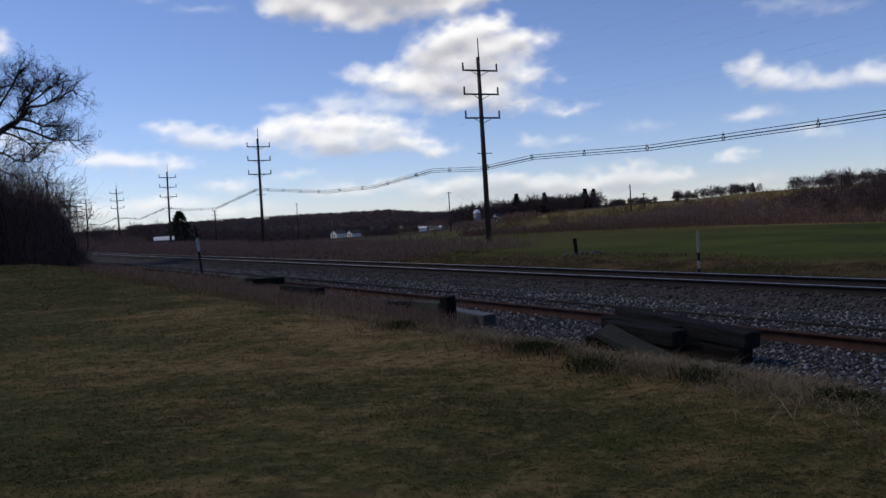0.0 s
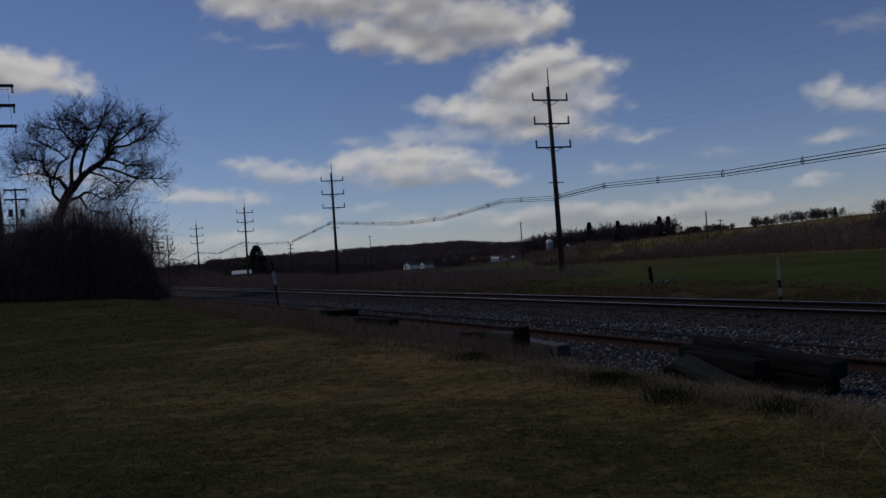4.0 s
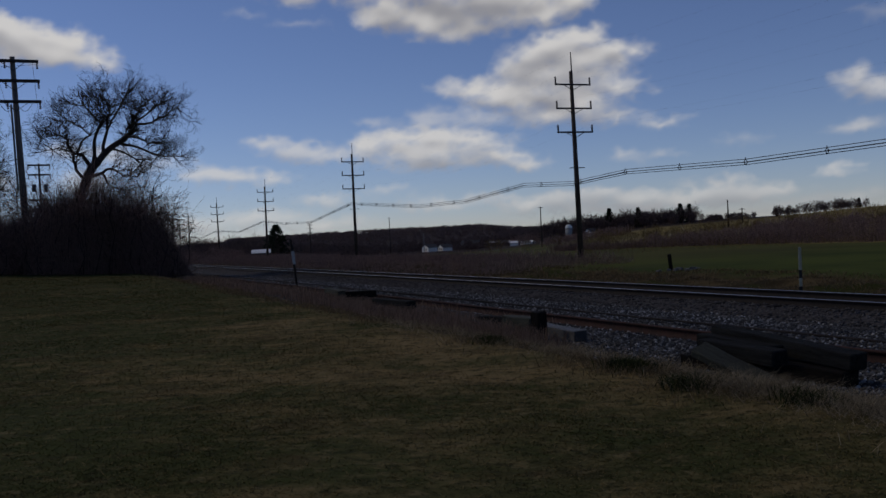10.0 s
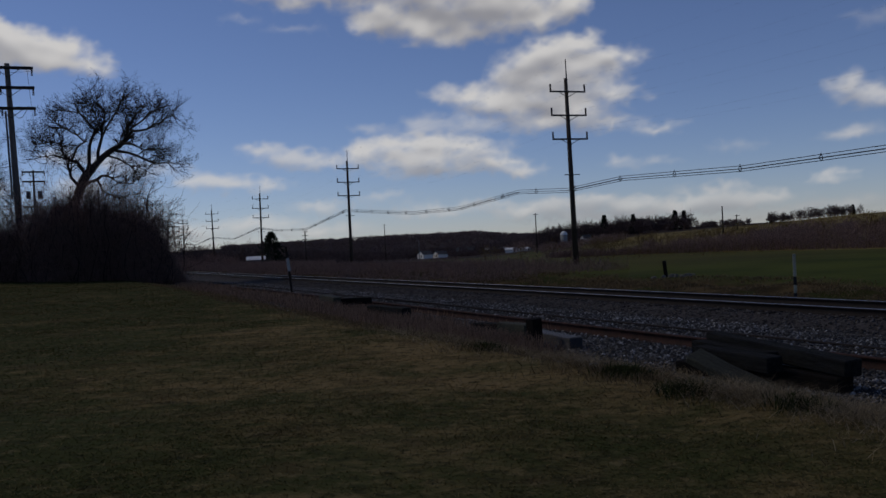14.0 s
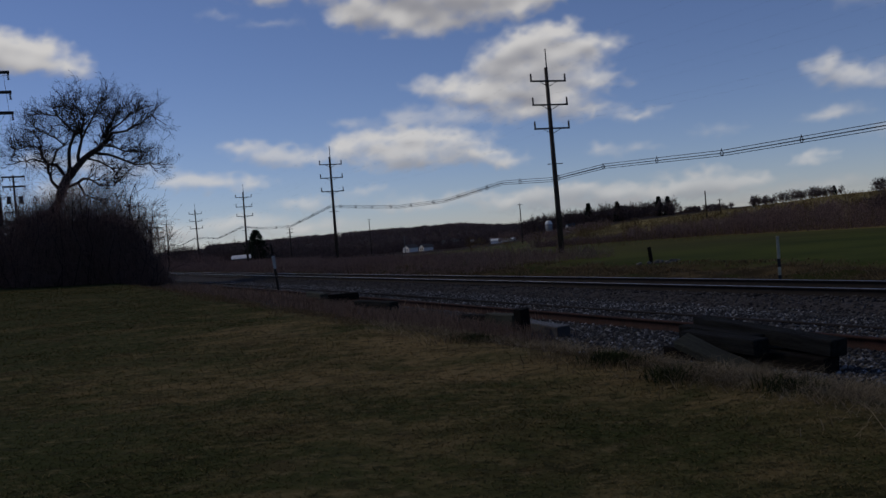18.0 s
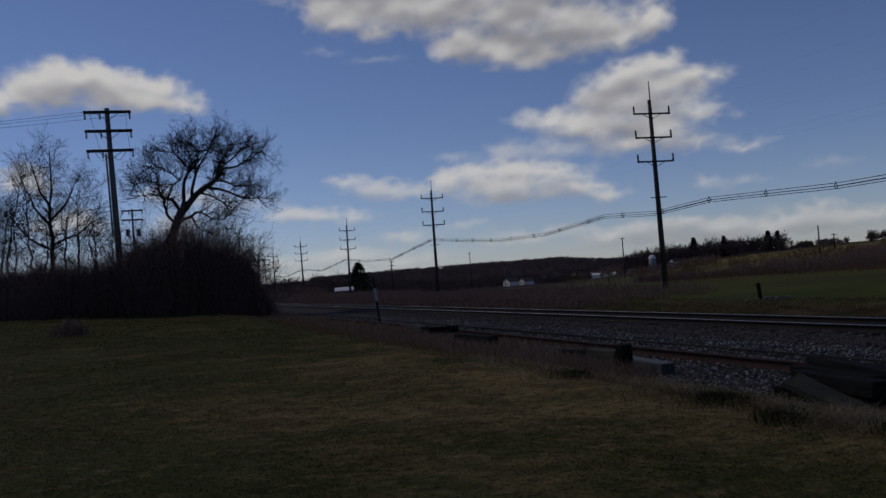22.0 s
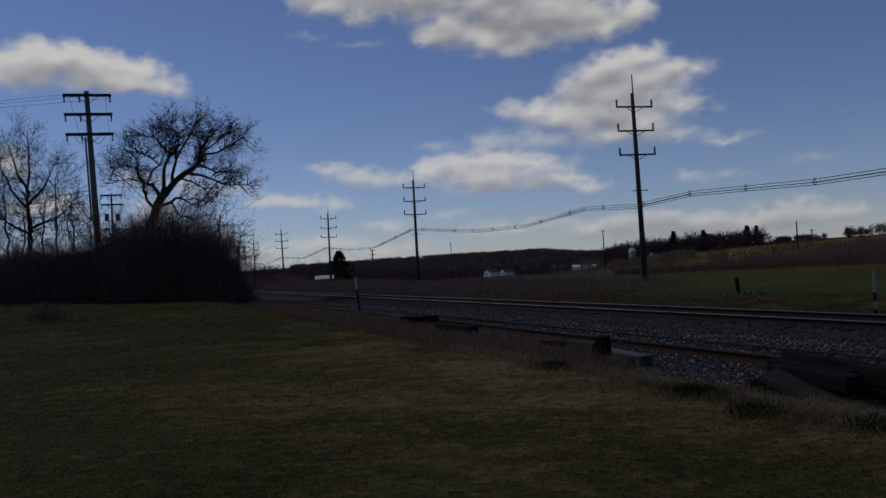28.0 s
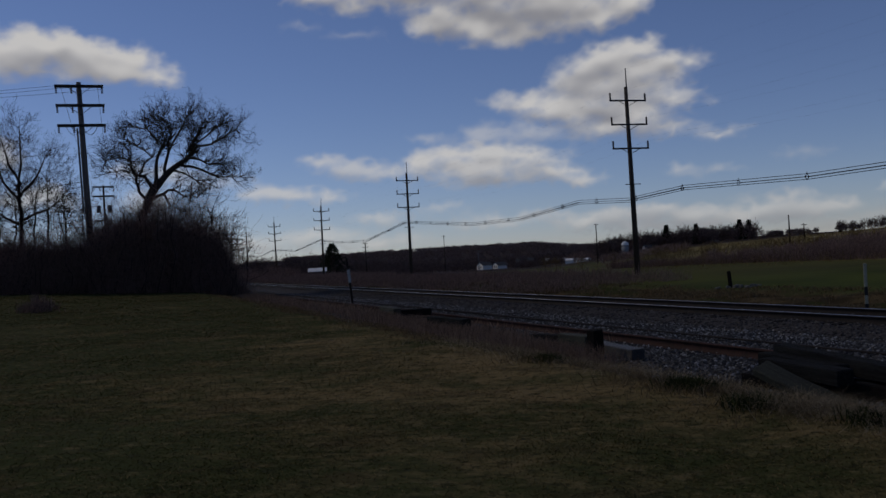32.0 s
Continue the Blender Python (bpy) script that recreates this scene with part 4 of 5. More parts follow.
def forked_tree():
    """The bare tree behind the grey pole: an upright stem with wide low forks."""
    r = random.Random(21)
    segs = []
    limb(r, segs, [(0, 0, 0), (-0.1, 0, 4.6), (-0.1, 0.1, 7.8), (0.1, 0, 9.6), (0.1, 0, 11.2)], 0.21, 0.03, 3, 1.2)
    for side, z0, z1, reach in ((-1, 6.2, 9.6, 1.7), (1, 6.8, 9.4, 1.6), (-1, 4.6, 6.8, 2.4), (1, 5.0, 6.6, 2.6), (-1, 7.4, 10.6, 1.1)):
        limb(r, segs, [(0, 0, z0), (side * reach * 0.6, r.gauss(0, 0.4), z0 + 0.4 * (z1 - z0)), (side * reach, r.gauss(0, 0.6), z1)], 0.10, 0.03, 3, 1.1)
    tree_thing(segs, at(-4.7, 66, -0.05), "leafless tree with an upright stem and wide forks", group="trees behind the thicket")


forked_tree()
for k, (x, y, h) in enumerate(((-3.0, 67, 8.6), (-5.9, 68, 8.8), (-7.0, 66, 9.0), (-8.8, 69, 8.0), (-2.0, 66, 6.4), (-10.5, 67, 8.5), (-13, 66, 9), (-1.2, 68, 5.8), (8.6, 76, 5.0), (6.2, 74, 5.2),
                               (-3.8, 65, 6.6), (-5.2, 64.5, 6.2), (-6.4, 65, 6.0), (-7.8, 64.5, 6.4), (-9.4, 65, 6.2), (-2.4, 64.5, 5.4))):
    bare_tree(x, y, h, 80 + k, 0.09, 3)


# ---- poles and wires ----
def tall_pole():
    """A tall slim wooden pole: three steel arms with upright post insulators, a top mast."""
    p = thing("utility_pole", pose(0, 0, 0), "tall dark wooden utility pole with three arms of upright insulators", "utility pole", "poles along the field")
    put("pole", cyl(0.19, 0.11, 12.1, 14), POLE_WOOD, p)
    put("mast", cyl(0.055, 0.03, 2.2, 8, Matrix.Translation((0.06, 0, 11.1))), ARM, p, "slim lightning mast")
    for k in range(3):
        z = 11.17 - 1.5 * k
        arm = put("crossarm", join(block(2.6, 0.10, 0.10, 0.012, Matrix.Translation((0, -0.16, z)))), ARM, p, "dark steel arm")
        for s in (-1, 1):
            put("insulator", join(cyl(0.05, 0.045, 0.42, 10, Matrix.Translation((s * 1.25, -0.16, z + 0.1))),
                                  *[cyl(0.075, 0.06, 0.03, 10, Matrix.Translation((s * 1.25, -0.16, z + 0.16 + 0.09 * j))) for j in range(4)]), PORCELAIN, arm, "brown post insulator")
            put("brace", tubes("brace", [(s * 0.62, -0.16, z + 0.01, 0, -0.12, z - 0.3, 0.022, 0.022)], 6), ARM, arm)
    put("bracket", block(1.1, 0.06, 0.05, 0.01, Matrix.Translation((0, -0.14, 5.95))), ARM, p)
    return p


P1, STEP = (31.4, 47.6), (1.14, 46.72)
row = []
first = tall_pole()
for k in range(-1, 9):
    x, y = P1[0] + STEP[0] * k, P1[1] + STEP[1] * k
    m = Matrix.Translation(at(x, y, -0.3)) @ pose(0, 0, 0, 0, (-0.4, 0.3, 0.6, -0.5, 0.2)[k % 5], -1.4)
    row.append(m)
    if k == -1:
        first.matrix_basis = m
    else:
        copy_thing(first, m)


def span(a, b, sag, n=16):
    return [a.lerp(b, i / n) - Vector((0, 0, sag * 4 * (i / n) * (1 - i / n))) for i in range(n + 1)]


def wire(name, ends, sag, radius, label, n=16):
    segs = []
    for a, b in zip(ends[:-1], ends[1:]):
        p = span(a, b, sag, n)
        segs += [(*p[i], *p[i + 1], radius, radius) for i in range(n)]
    return tagged(put(name, tubes(name, segs, 5, True), WIRE), label, "overhead wire", "overhead wires")


for k in range(3):
    for s in (-1, 1):
        wire("conductor", [m @ Vector((s * 1.25, -0.16, 11.7 - 1.5 * k)) for m in row], 0.9, 0.0013, "thin power conductor strung from pole to pole")
wire("conductor", [m @ Vector((0.1, 0, 13.25)) for m in row], 0.6, 0.0012, "thin ground wire along the pole tops")


def spacer_cable():
    """A messenger and three covered conductors kept apart by diamond spacers, pulled tight here and there."""
    along = [-2, 10, 22, 32, 41.7, 47.6, 54, 64, 74, 83, 94.3, 112, 128, 141, 163, 187.5, 211, 234]
    height = [4.9, 4.45, 4.33, 4.31, 4.69, 4.45, 4.81, 4.23, 4.37, 4.94, 5.69, 4.22, 4.6, 5.4, 4.2, 5.1, 4.0, 4.8]
    c = thing("spacer_cable", pose(0, 0, 0), "bundle of covered power cables held apart by spacers", "power cable")

    def point(y):
        return Vector((P1[0] - 0.35 + (y - P1[1]) * STEP[0] / STEP[1], y, float(np.interp(y, along, height))))
    run = [point(y) for y in sorted(set(along) | set(range(0, 234, 3)))]
    for o in ((0, 0.15), (-0.09, 0.01), (0.09, 0.01), (0, -0.11)):
        d = Vector((o[0], 0, o[1]))
        put("cable", tubes("cable", [(*(a + d), *(b + d), 0.017, 0.017) for a, b in zip(run[:-1], run[1:])], 6, True), WIRE, c)
    q = [(0, 0.16), (-0.11, 0.01), (0, -0.13), (0.11, 0.01)]
    rhomb = tubes("spacer", [(q[j][0], 0, q[j][1], q[(j + 1) % 4][0], 0, q[(j + 1) % 4][1], 0.018, 0.018) for j in range(4)]
                  + [(-0.16, 0, 0.01, 0.16, 0, 0.01, 0.018, 0.018), (0, 0, 0.16, 0, 0, 0.24, 0.02, 0.014)], 6)
    rhomb.materials.append(ARM)
    y = 3.0
    while y < 200:
        put("spacer", rhomb, None, c).location = point(y)
        y += 4.86 if y < 95 else 6.0


spacer_cable()


def street_pole(x, y, height, arms, arm_width, radius, label, turn=0.0, lean=0.0, tanks=False, conduit=False):
    """A wooden distribution pole with wooden crossarms and hanging insulators."""
    p = thing("utility_pole", Matrix.Translation(at(x, y, -0.3)) @ pose(0, 0, 0, 0, lean, turn), label, "utility pole", "poles behind the thicket")
    put("pole", cyl(radius, radius * 0.62, height + 0.3, 14), POLE_GREY, p)
    for z in arms:
        arm = put("crossarm", block(arm_width, 0.14, 0.19, 0.015, Matrix.Translation((0, -radius * 0.75, z + 0.27)), 0.006, int(z)), ARM_WOOD, p, "dark wooden crossarm")
        for s in (-0.47, -0.16, 0.47):
            put("insulator", join(*[cyl(0.075, 0.05, 0.09, 9, Matrix.Translation((s * arm_width, -radius * 0.75, z + 0.16 - 0.13 * j))) for j in range(3)]), PORCELAIN, arm)
        for s in (-1, 1):
            put("brace", tubes("brace", [(s * arm_width * 0.24, -radius * 0.75, z + 0.3, 0, -radius, z - 0.25, 0.02, 0.02)], 6), ARM, arm)
    if conduit:
        put("conduit", cyl(0.06, 0.06, 5.5, 8, Matrix.Translation((-radius * 1.15, -0.05, height - 8.2))), TANK, p, "grey riser pipe")
        for s in (-1, 1):
            loop = [Vector((s * (0.15 + 0.9 * t), -0.15, height - 2.4 - 0.75 * math.sin(math.pi * (1 - t) * 0.8))) for t in [i / 8 for i in range(9)]]
            put("jumper_wire", tubes("jumper_wire", [(*loop[i], *loop[i + 1], 0.016, 0.016) for i in range(8)], 5), WIRE, p)
    if tanks:
        for s in (-0.62, 0.62):
            t = put("transformer", join(cyl(0.24, 0.24, 0.8, 14, Matrix.Translation((s, -0.1, height - 3.0)))), TANK, p, "grey cylindrical transformer")
            put("lid", cyl(0.26, 0.2, 0.08, 14, Matrix.Translation((s, -0.1, height - 2.2))), TANK, t)
    return p


near_pole = street_pole(-0.4, 62, 13.7, (13.35, 12.1, 10.8), 2.95, 0.245, "grey wooden utility pole with three crossarms and a riser pipe", 4, -1.2, conduit=True)
street_pole(0.85, 112, 11.9, (11.6, 10.5, 7.6, 6.6), 2.4, 0.17, "distant utility pole carrying two transformers", 4, tanks=True)
for x, y, h in ((21, 165, 9), (26, 190, 9.5), (29.5, 205, 9), (24, 230, 9)):
    street_pole(x, y, h, (h - 0.3, h - 1.4, h - 2.5), 2.4, 0.16, "small far utility pole with crossarms", 10)
for k, s in enumerate((-1.38, -0.45, 1.38)):
    wire("conductor", [Vector((-46, 60 + k, 10.4 + 0.2 * k)), Vector((-0.65 + s, 61.8, 14.0 - 0.1 * k))], 0.5, 0.010, "thin wire running off the utility pole", 12)
wire("conductor", [Vector((-34, 63, 3.2)), Vector((-0.7, 61.8, 7.8))], 0.2, 0.022, "sagging telephone cable from the utility pole", 12)
wire("conductor", [Vector((-46, 62, 8.6)), Vector((-0.7, 61.8, 9.6))], 0.3, 0.008, "thin wire running off the utility pole", 12)
for s in (-1.1, 1.1):
    wire("conductor", [Vector((-0.65 + s, 62, 13.9)), Vector((0.85 + s * 0.8, 112, 12))], 0.9, 0.012, "thin wire between the two utility poles", 12)


def plain_pole(x, y, height, radius=0.14, arms=1):
    p = thing("utility_pole", Matrix.Translation(at(x, y, -0.3)), "plain far wooden utility pole on the slope", "utility pole", "far poles on the slope")
    put("pole", cyl(radius, radius * 0.65, height, 8), POLE_WOOD, p)
    for k in range(arms):
        put("crossarm", block(1.8, 0.12, 0.14, 0, Matrix.Translation((0, -0.12, height - 0.4 - 1.1 * k))), ARM_WOOD, p)


for head, d, el in ((21.24, 420, 1.36), (30.98, 300, 1.54), (42.48, 190, 1.31), (43.3, 240, 0.75), (54.72, 160, 1.07), (16.17, 260, 1.21)):
    x, y = d * math.sin(radians(head)), d * math.cos(radians(head))
    plain_pole(x, y, EYE + d * math.tan(radians(el)) - at(x, y).z + 0.3, 0.17 if d < 250 else 0.24, 3 if d == 260 else int(head != 54.72 and d > 200))


# ---- things beside the track ----
def tie(length=2.6, wide=0.23, high=0.18, seed=0):
    return block(length, wide, high, 0.014, Matrix.Rotation(math.pi / 2, 4, 'Z'), 0.014, seed)


def loose_tie(x, y, z, turn, pitch, material, label, length=2.6, seed=0, wide=0.24, high=0.19, roll=0):
    ob = put("railway_tie", tie(length, wide, high, seed), material)
    ob.matrix_basis = pose(x, y, z, pitch, roll, turn)
    return tagged(ob, label, "railway tie", "stacked old ties")


OLD, BLACKISH, PALE = "old dark railway tie stacked beside the siding", "black creosoted railway tie in a pile", "weathered grey-green railway tie leaning on a pile"
# nearest pile
gz = -0.25
for k, (x, y, z, turn, pitch, mat, lab, ln) in enumerate((
        (7.80, 7.95, gz, 0.5, 0, TIE_BLACK, BLACKISH, 2.3), (8.09, 8.15, gz, -2, 0, TIE_BLACK, BLACKISH, 2.1), (7.56, 8.3, gz, 1, 0, TIE_BLACK, BLACKISH, 1.6),
        (7.55, 8.15, gz + 0.19, -2, 1.0, TIE, OLD, 1.3), (7.81, 8.45, gz + 0.2, -3, 1.5, TIE, OLD, 1.35), (7.98, 7.93, gz + 0.245, -4.6, 2.9, TIE, OLD, 2.36))):
    loose_tie(x, y, z, turn, pitch, mat, lab, ln, k, high=0.185)
loose_tie(7.16, 7.78, gz + 0.12, 8, 20, TIE_GREY, PALE, 1.15, 20, 0.27, 0.1, -14)
# second pile
for k, (x, y, z, turn, pitch, mat, lab, ln) in enumerate((
        (8.12, 13.32, gz, -7, 0, TIE_GLOSSY, "black railway tie with a pale sky sheen on top lying on the gravel", 2.2), (7.42, 13.95, gz, -3, 0, TIE_BLACK, BLACKISH, 2.0), (7.72, 14.3, gz, 3, 0, TIE_BLACK, BLACKISH, 2.4),
        (7.62, 13.55, gz + 0.18, 5, 1, TIE_GREY, PALE, 0.85), (7.8, 14.7, gz + 0.1, -6, -3, TIE_BLACK, OLD, 1.8))):
    loose_tie(x, y, z, turn, pitch, mat, lab, ln, 30 + k)
stub = put("tie_stub", block(0.2, 0.2, 0.5, 0.014, None, 0.012, 5), TIE_BLACK)
stub.matrix_basis = pose(7.6, 12.88, gz, 2, -3, 8)
tagged(stub, "short black tie end standing on the ground", "railway tie", "stacked old ties")
# far piles
for k, (x, y, z, turn, mat, ln) in enumerate(((8.52, 26.6, -0.27, -5, TIE_GREY, 2.2), (8.46, 26.8, -0.08, -6, TIE_GREY, 2.2), (8.45, 24.5, -0.27, 35, TIE_BLACK, 1.3), (8.6, 24.7, -0.08, 65, TIE_BLACK, 0.9),
                                              (7.9, 19.7, -0.26, -2, TIE_BLACK, 2.6), (7.62, 20.2, -0.26, 3, TIE, 2.4), (7.8, 20.1, -0.07, 4, TIE, 2.0), (8.0, 18.3, -0.26, -20, TIE_BLACK, 0.8))):
    loose_tie(x, y, z, turn, 0, mat, OLD if mat == TIE else BLACKISH if mat == TIE_BLACK else PALE, ln, 50 + k)


def marker_post():
    p = thing("marker_post", Matrix.Translation(at(10.07, 37.06, -0.25)) @ pose(0, 0, 0, 0, -5, 0), "leaning rusty rail marker post with a white plate", "marker post")
    put("post", block(0.09, 0.09, 2.35, 0.01, None, 0.004, 2), RUST_DARK, p)
    put("plate", block(0.13, 0.03, 0.56, 0.006, Matrix.Translation((0.0, -0.065, 1.3))), PLATE, p, "small white painted plate")


def striped_post():
    p = thing("striped_post", Matrix.Translation(at(18.33, 17.44, -0.2)) @ pose(0, 0, 0, 1, 0.5, -46), "white wooden post with black bands beside the main line", "post")
    for z0, h, mat, lab in ((0, 0.42, BLACK, "black band"), (0.42, 0.22, POST_WHITE, ""), (0.64, 0.22, BLACK, "black band"), (0.86, 0.6, POST_WHITE, "")):
        put("band", block(0.082, 0.082, h, 0.008, Matrix.Translation((0, 0, z0)), 0.003, int(z0 * 9)), mat, p, lab)


def stub_post():
    p = thing("stub_post", Matrix.Translation(at(22.85, 28.26, -0.2)) @ pose(0, 0, 0, 0, -7, 10), "short dark leaning post at the field's edge", "post")
    put("post", block(0.12, 0.12, 0.85, 0.015, None, 0.01, 3), TIE_BLACK, p)
    r = random.Random(3)
    for k in range(10):
        bm = block(r.uniform(0.1, 0.28), r.uniform(0.1, 0.25), r.uniform(0.06, 0.13), 0.02, pose(0, 0, 0, r.uniform(-25, 25), r.uniform(-25, 25), r.uniform(0, 180)), 0.03, k)
        ob = put("rubble_stone", bm, RUBBLE)
        ob.location = at(22.6 + r.gauss(0.2, 0.6), 27.9 + r.gauss(0, 0.45), -0.02)
        tagged(ob, "pale lump of broken concrete in dry grass", "rubble", "rubble by the stub post")


marker_post()
striped_post()
stub_post()
for x, y in ((6.75, 4.9), (6.3, 9.3)):
    ob = put("stone", block(0.13, 0.1, 0.07, 0.025, None, 0.02, int(x * 10)), CONCRETE)
    ob.location = at(x, y, -0.01)
    tagged(ob, "pale stone in the dry grass", "stone")


def lawn_shrub():
    r = np.random.RandomState(7)
    n = 420
    x, y = r.normal(0, 0.34, n), r.normal(0, 0.3, n)
    z = np.abs(r.normal(0.25, 0.2, n)) * np.clip(1 - np.hypot(x, y), 0.2, 1)
    ob = put("low_shrub", tubes("low_shrub", twigs(r, x, y, z, 0.32, 0.012), 3), TWIG_RED)
    ob.location = at(-2.3, 38, -0.03)
    tagged(ob, "small dark leafless shrub on the lawn", "shrub")


lawn_shrub()


# ---- hedgerows, woods and far brush ----
def scrub(name, n, fx, height, length, radius, material, label, category, seed, up=1.2, clear=()):
    """A stand of sticks; fx gives x, y for each."""
    r = np.random.RandomState(seed)
    x, y = fx(r, n)
    h = height * (0.55 + 0.6 * np.clip(0.5 + 0.6 * fbm(x * 0.13, y * 0.13, 4, seed), 0, 1.3))
    if clear:
        a = np.degrees(np.arctan2(x, y))
        keep = ~np.logical_or.reduce([(a > lo) & (a < hi) for lo, hi in clear])
        x, y, h, n = x[keep], y[keep], h[keep], int(keep.sum())
    z = land(x, y) + r.uniform(0, 1, n) ** 1.3 * np.maximum(h - length * 0.6, 0.05)
    d = np.maximum(np.hypot(x, y), 20)
    seg = twigs(r, x, y, z - 0.05, length, radius * d / 60, up)
    tagged(put(name, tubes(name, seg, 3), material), label, category, kind="stuff")


scrub("brush", 26000, lambda r, n: (r.uniform(18.6, 27, n), 36 + 150 * r.uniform(0, 1, n) ** 1.3), 0.65, 0.45, 0.012, BRUSH, "low brown brush beside the main line", "brush", 61, 0.6)
scrub("brush", 9000, lambda r, n: (26 + r.uniform(0, 7, n), 52 + 110 * r.uniform(0, 1, n)), 0.55, 0.45, 0.014, BRUSH, "brown leafless brush below the pole line", "brush", 62, 0.6)
scrub("hedgerow", 12000, lambda r, n: (48.5 + np.abs(r.normal(0, 2.0, n)), 5 + 75 * r.uniform(0, 1, n)), 0.9, 0.6, 0.013, TWIG_RED, "dark leafless hedgerow along the far edge of the field", "hedgerow", 63, 0.6)


def polar(h0, h1, d0, d1):
    def fx(r, n):
        a, d = np.radians(r.uniform(h0, h1, n)), r.uniform(d0, d1, n)
        return d * np.sin(a), d * np.cos(a)
    return fx


def woods(count, fx, h0, h1, per, material, label, seed, width=0.34, fine=0.42):
    """Bare trees in one mesh: a trunk and a rounded crown of fine branches each."""
    r = np.random.RandomState(seed)
    x, y = fx(r, count)
    h = r.uniform(h0, h1, count)
    z = land(x, y)
    seg = [np.column_stack([x, y, z - 0.2, x + 0.03 * h * r.normal(0, 1, count), y, z + h * 0.75, 0.022 * h, 0.008 * h])]
    k = np.repeat(np.arange(count), per)
    n = len(k)
    v = r.normal(0, 1, (n, 3))
    v /= np.linalg.norm(v, axis=1)[:, None]
    q = r.uniform(0.1, 1, n) ** 0.6
    w = width * r.uniform(0.75, 1.25, count)[k] * h[k]
    p = np.column_stack([x[k] + v[:, 0] * q * w, y[k] + v[:, 1] * q * w, z[k] + h[k] * (0.48 + 0.42 * v[:, 2] * q)])
    d = v * np.array([1, 1, 0.6]) + np.array([0, 0, 0.55]) + r.normal(0, 0.35, (n, 3))
    d *= (0.16 * h[k] * r.uniform(0.5, 1.3, n) / np.linalg.norm(d, axis=1))[:, None]
    rad = fine * np.hypot(x, y)[k] / 1572 * r.uniform(0.5, 1.1, n)
    seg.append(np.column_stack([p, p + d, rad, rad * 0.3]))
    tagged(put("woods", tubes("woods", np.concatenate(seg), 3), material), label, "woods", kind="stuff")


scrub("golden_brush", 6000, lambda r, n: (lambda a, d: (d * np.sin(a), d * np.cos(a)))(np.radians(r.uniform(33, 62, n)), 62 + 260 * r.uniform(0, 1, n) ** 1.5), 0.9, 0.8, 0.009, GOLD, "golden dry grass and brush on the hillside", "brush", 87, 0.8)
scrub("valley_brush", 8000, lambda r, n: (lambda a, d: (d * np.sin(a), d * np.cos(a)))(np.radians(r.uniform(10, 18, n)), 120 + 120 * r.uniform(0, 1, n) ** 1.2), 0.8, 0.7, 0.010, BRUSH, "brown leafless brush in the valley", "brush", 88, 0.7, ((22.8, 25.6), (27.4, 30.6)))
woods(900, polar(11, 31, 1000, 1320), 3.5, 6.5, 36, HAZY, "far leafless woods on the ridge", 71, 0.75, 0.7)
woods(620, polar(13, 34, 560, 960), 3.5, 6.5, 46, HAZY, "brown leafless woods in the valley", 72, 0.6, 0.6)
woods(60, polar(40.8, 44, 420, 520), 1.8, 4.0, 90, FARWOOD, "leafless trees on the rise", 83)
woods(60, polar(29, 32, 420, 640), 2.5, 6.0, 90, BRUSH, "leafless trees beside the farm", 84)
woods(120, polar(31.0, 36.6, 420, 540), 5.0, 11.5, 150, FARWOOD, "leafless woods behind the field", 73, 0.36, 0.55)
woods(90, polar(36.4, 40.5, 420, 540), 4.0, 9.4, 150, FARWOOD, "leafless woods behind the field", 89, 0.36, 0.55)
woods(150, polar(31, 36.5, 270, 380), 1.8, 3.6, 60, BRUSH, "brown saplings below the farm", 86, 0.45)
woods(60, polar(45.2, 50.3, 330, 356), 2.0, 4.6, 120, FARWOOD, "leafless trees along the hilltop", 74)
woods(330, polar(52, 78, 170, 350), 2.6, 5.0, 130, FARWOOD, "dark leafless woods on the hillside", 75)
woods(150, polar(8, 19, 238, 440), 3.0, 6.5, 80, FARWOOD, "far leafless trees along the railway", 76)
woods(45, polar(8.2, 13.0, 250, 330), 4.0, 7.5, 90, FARWOOD, "far leafless trees where the railway vanishes", 97, 0.36)
woods(80, polar(-50, 7.5, 150, 420), 6, 11, 90, FARWOOD, "far leafless trees beyond the lawn", 77)
woods(50, polar(7.5, 11.8, 90, 190), 1.2, 2.6, 90, TWIG_RED, "leafless brush beside the railway", 78, 0.5)
woods(110, polar(38, 47, 74, 120), 0.8, 1.6, 90, BRUSH, "leafless brown saplings at the foot of the hillside", 79, 0.5)
woods(170, polar(44, 55, 70, 105), 1.1, 2.3, 130, BRUSH, "leafless brown saplings at the foot of the hillside", 91, 0.45)
woods(50, polar(52, 57, 70, 120), 1.5, 2.9, 170, FARWOOD, "dark leafless woods at the field's edge", 96, 0.42, 0.6)
woods(230, polar(56, 80, 66, 125), 2.1, 4.0, 190, FARWOOD, "dark leafless woods at the field's edge", 92, 0.42, 0.6)
woods(190, polar(16.5, 30.5, 520, 640), 4.0, 7.5, 70, FARWOOD, "brown leafless woods behind the farm", 93, 0.5, 0.6)
woods(40, polar(17.5, 22.9, 430, 500), 3.5, 6.5, 80, FARWOOD, "brown leafless woods beside the white houses", 94, 0.5, 0.6)
woods(50, polar(25.4, 28.8, 440, 500), 2.5, 4.5, 80, FARWOOD, "brown leafless woods beside the white houses", 95, 0.5, 0.6)
woods(90, lambda r, n: (r.uniform(60, 110, n), r.uniform(40, 120, n)), 1.6, 2.8, 100, GOLD, "golden dry saplings on the hillside", 80, 0.42)


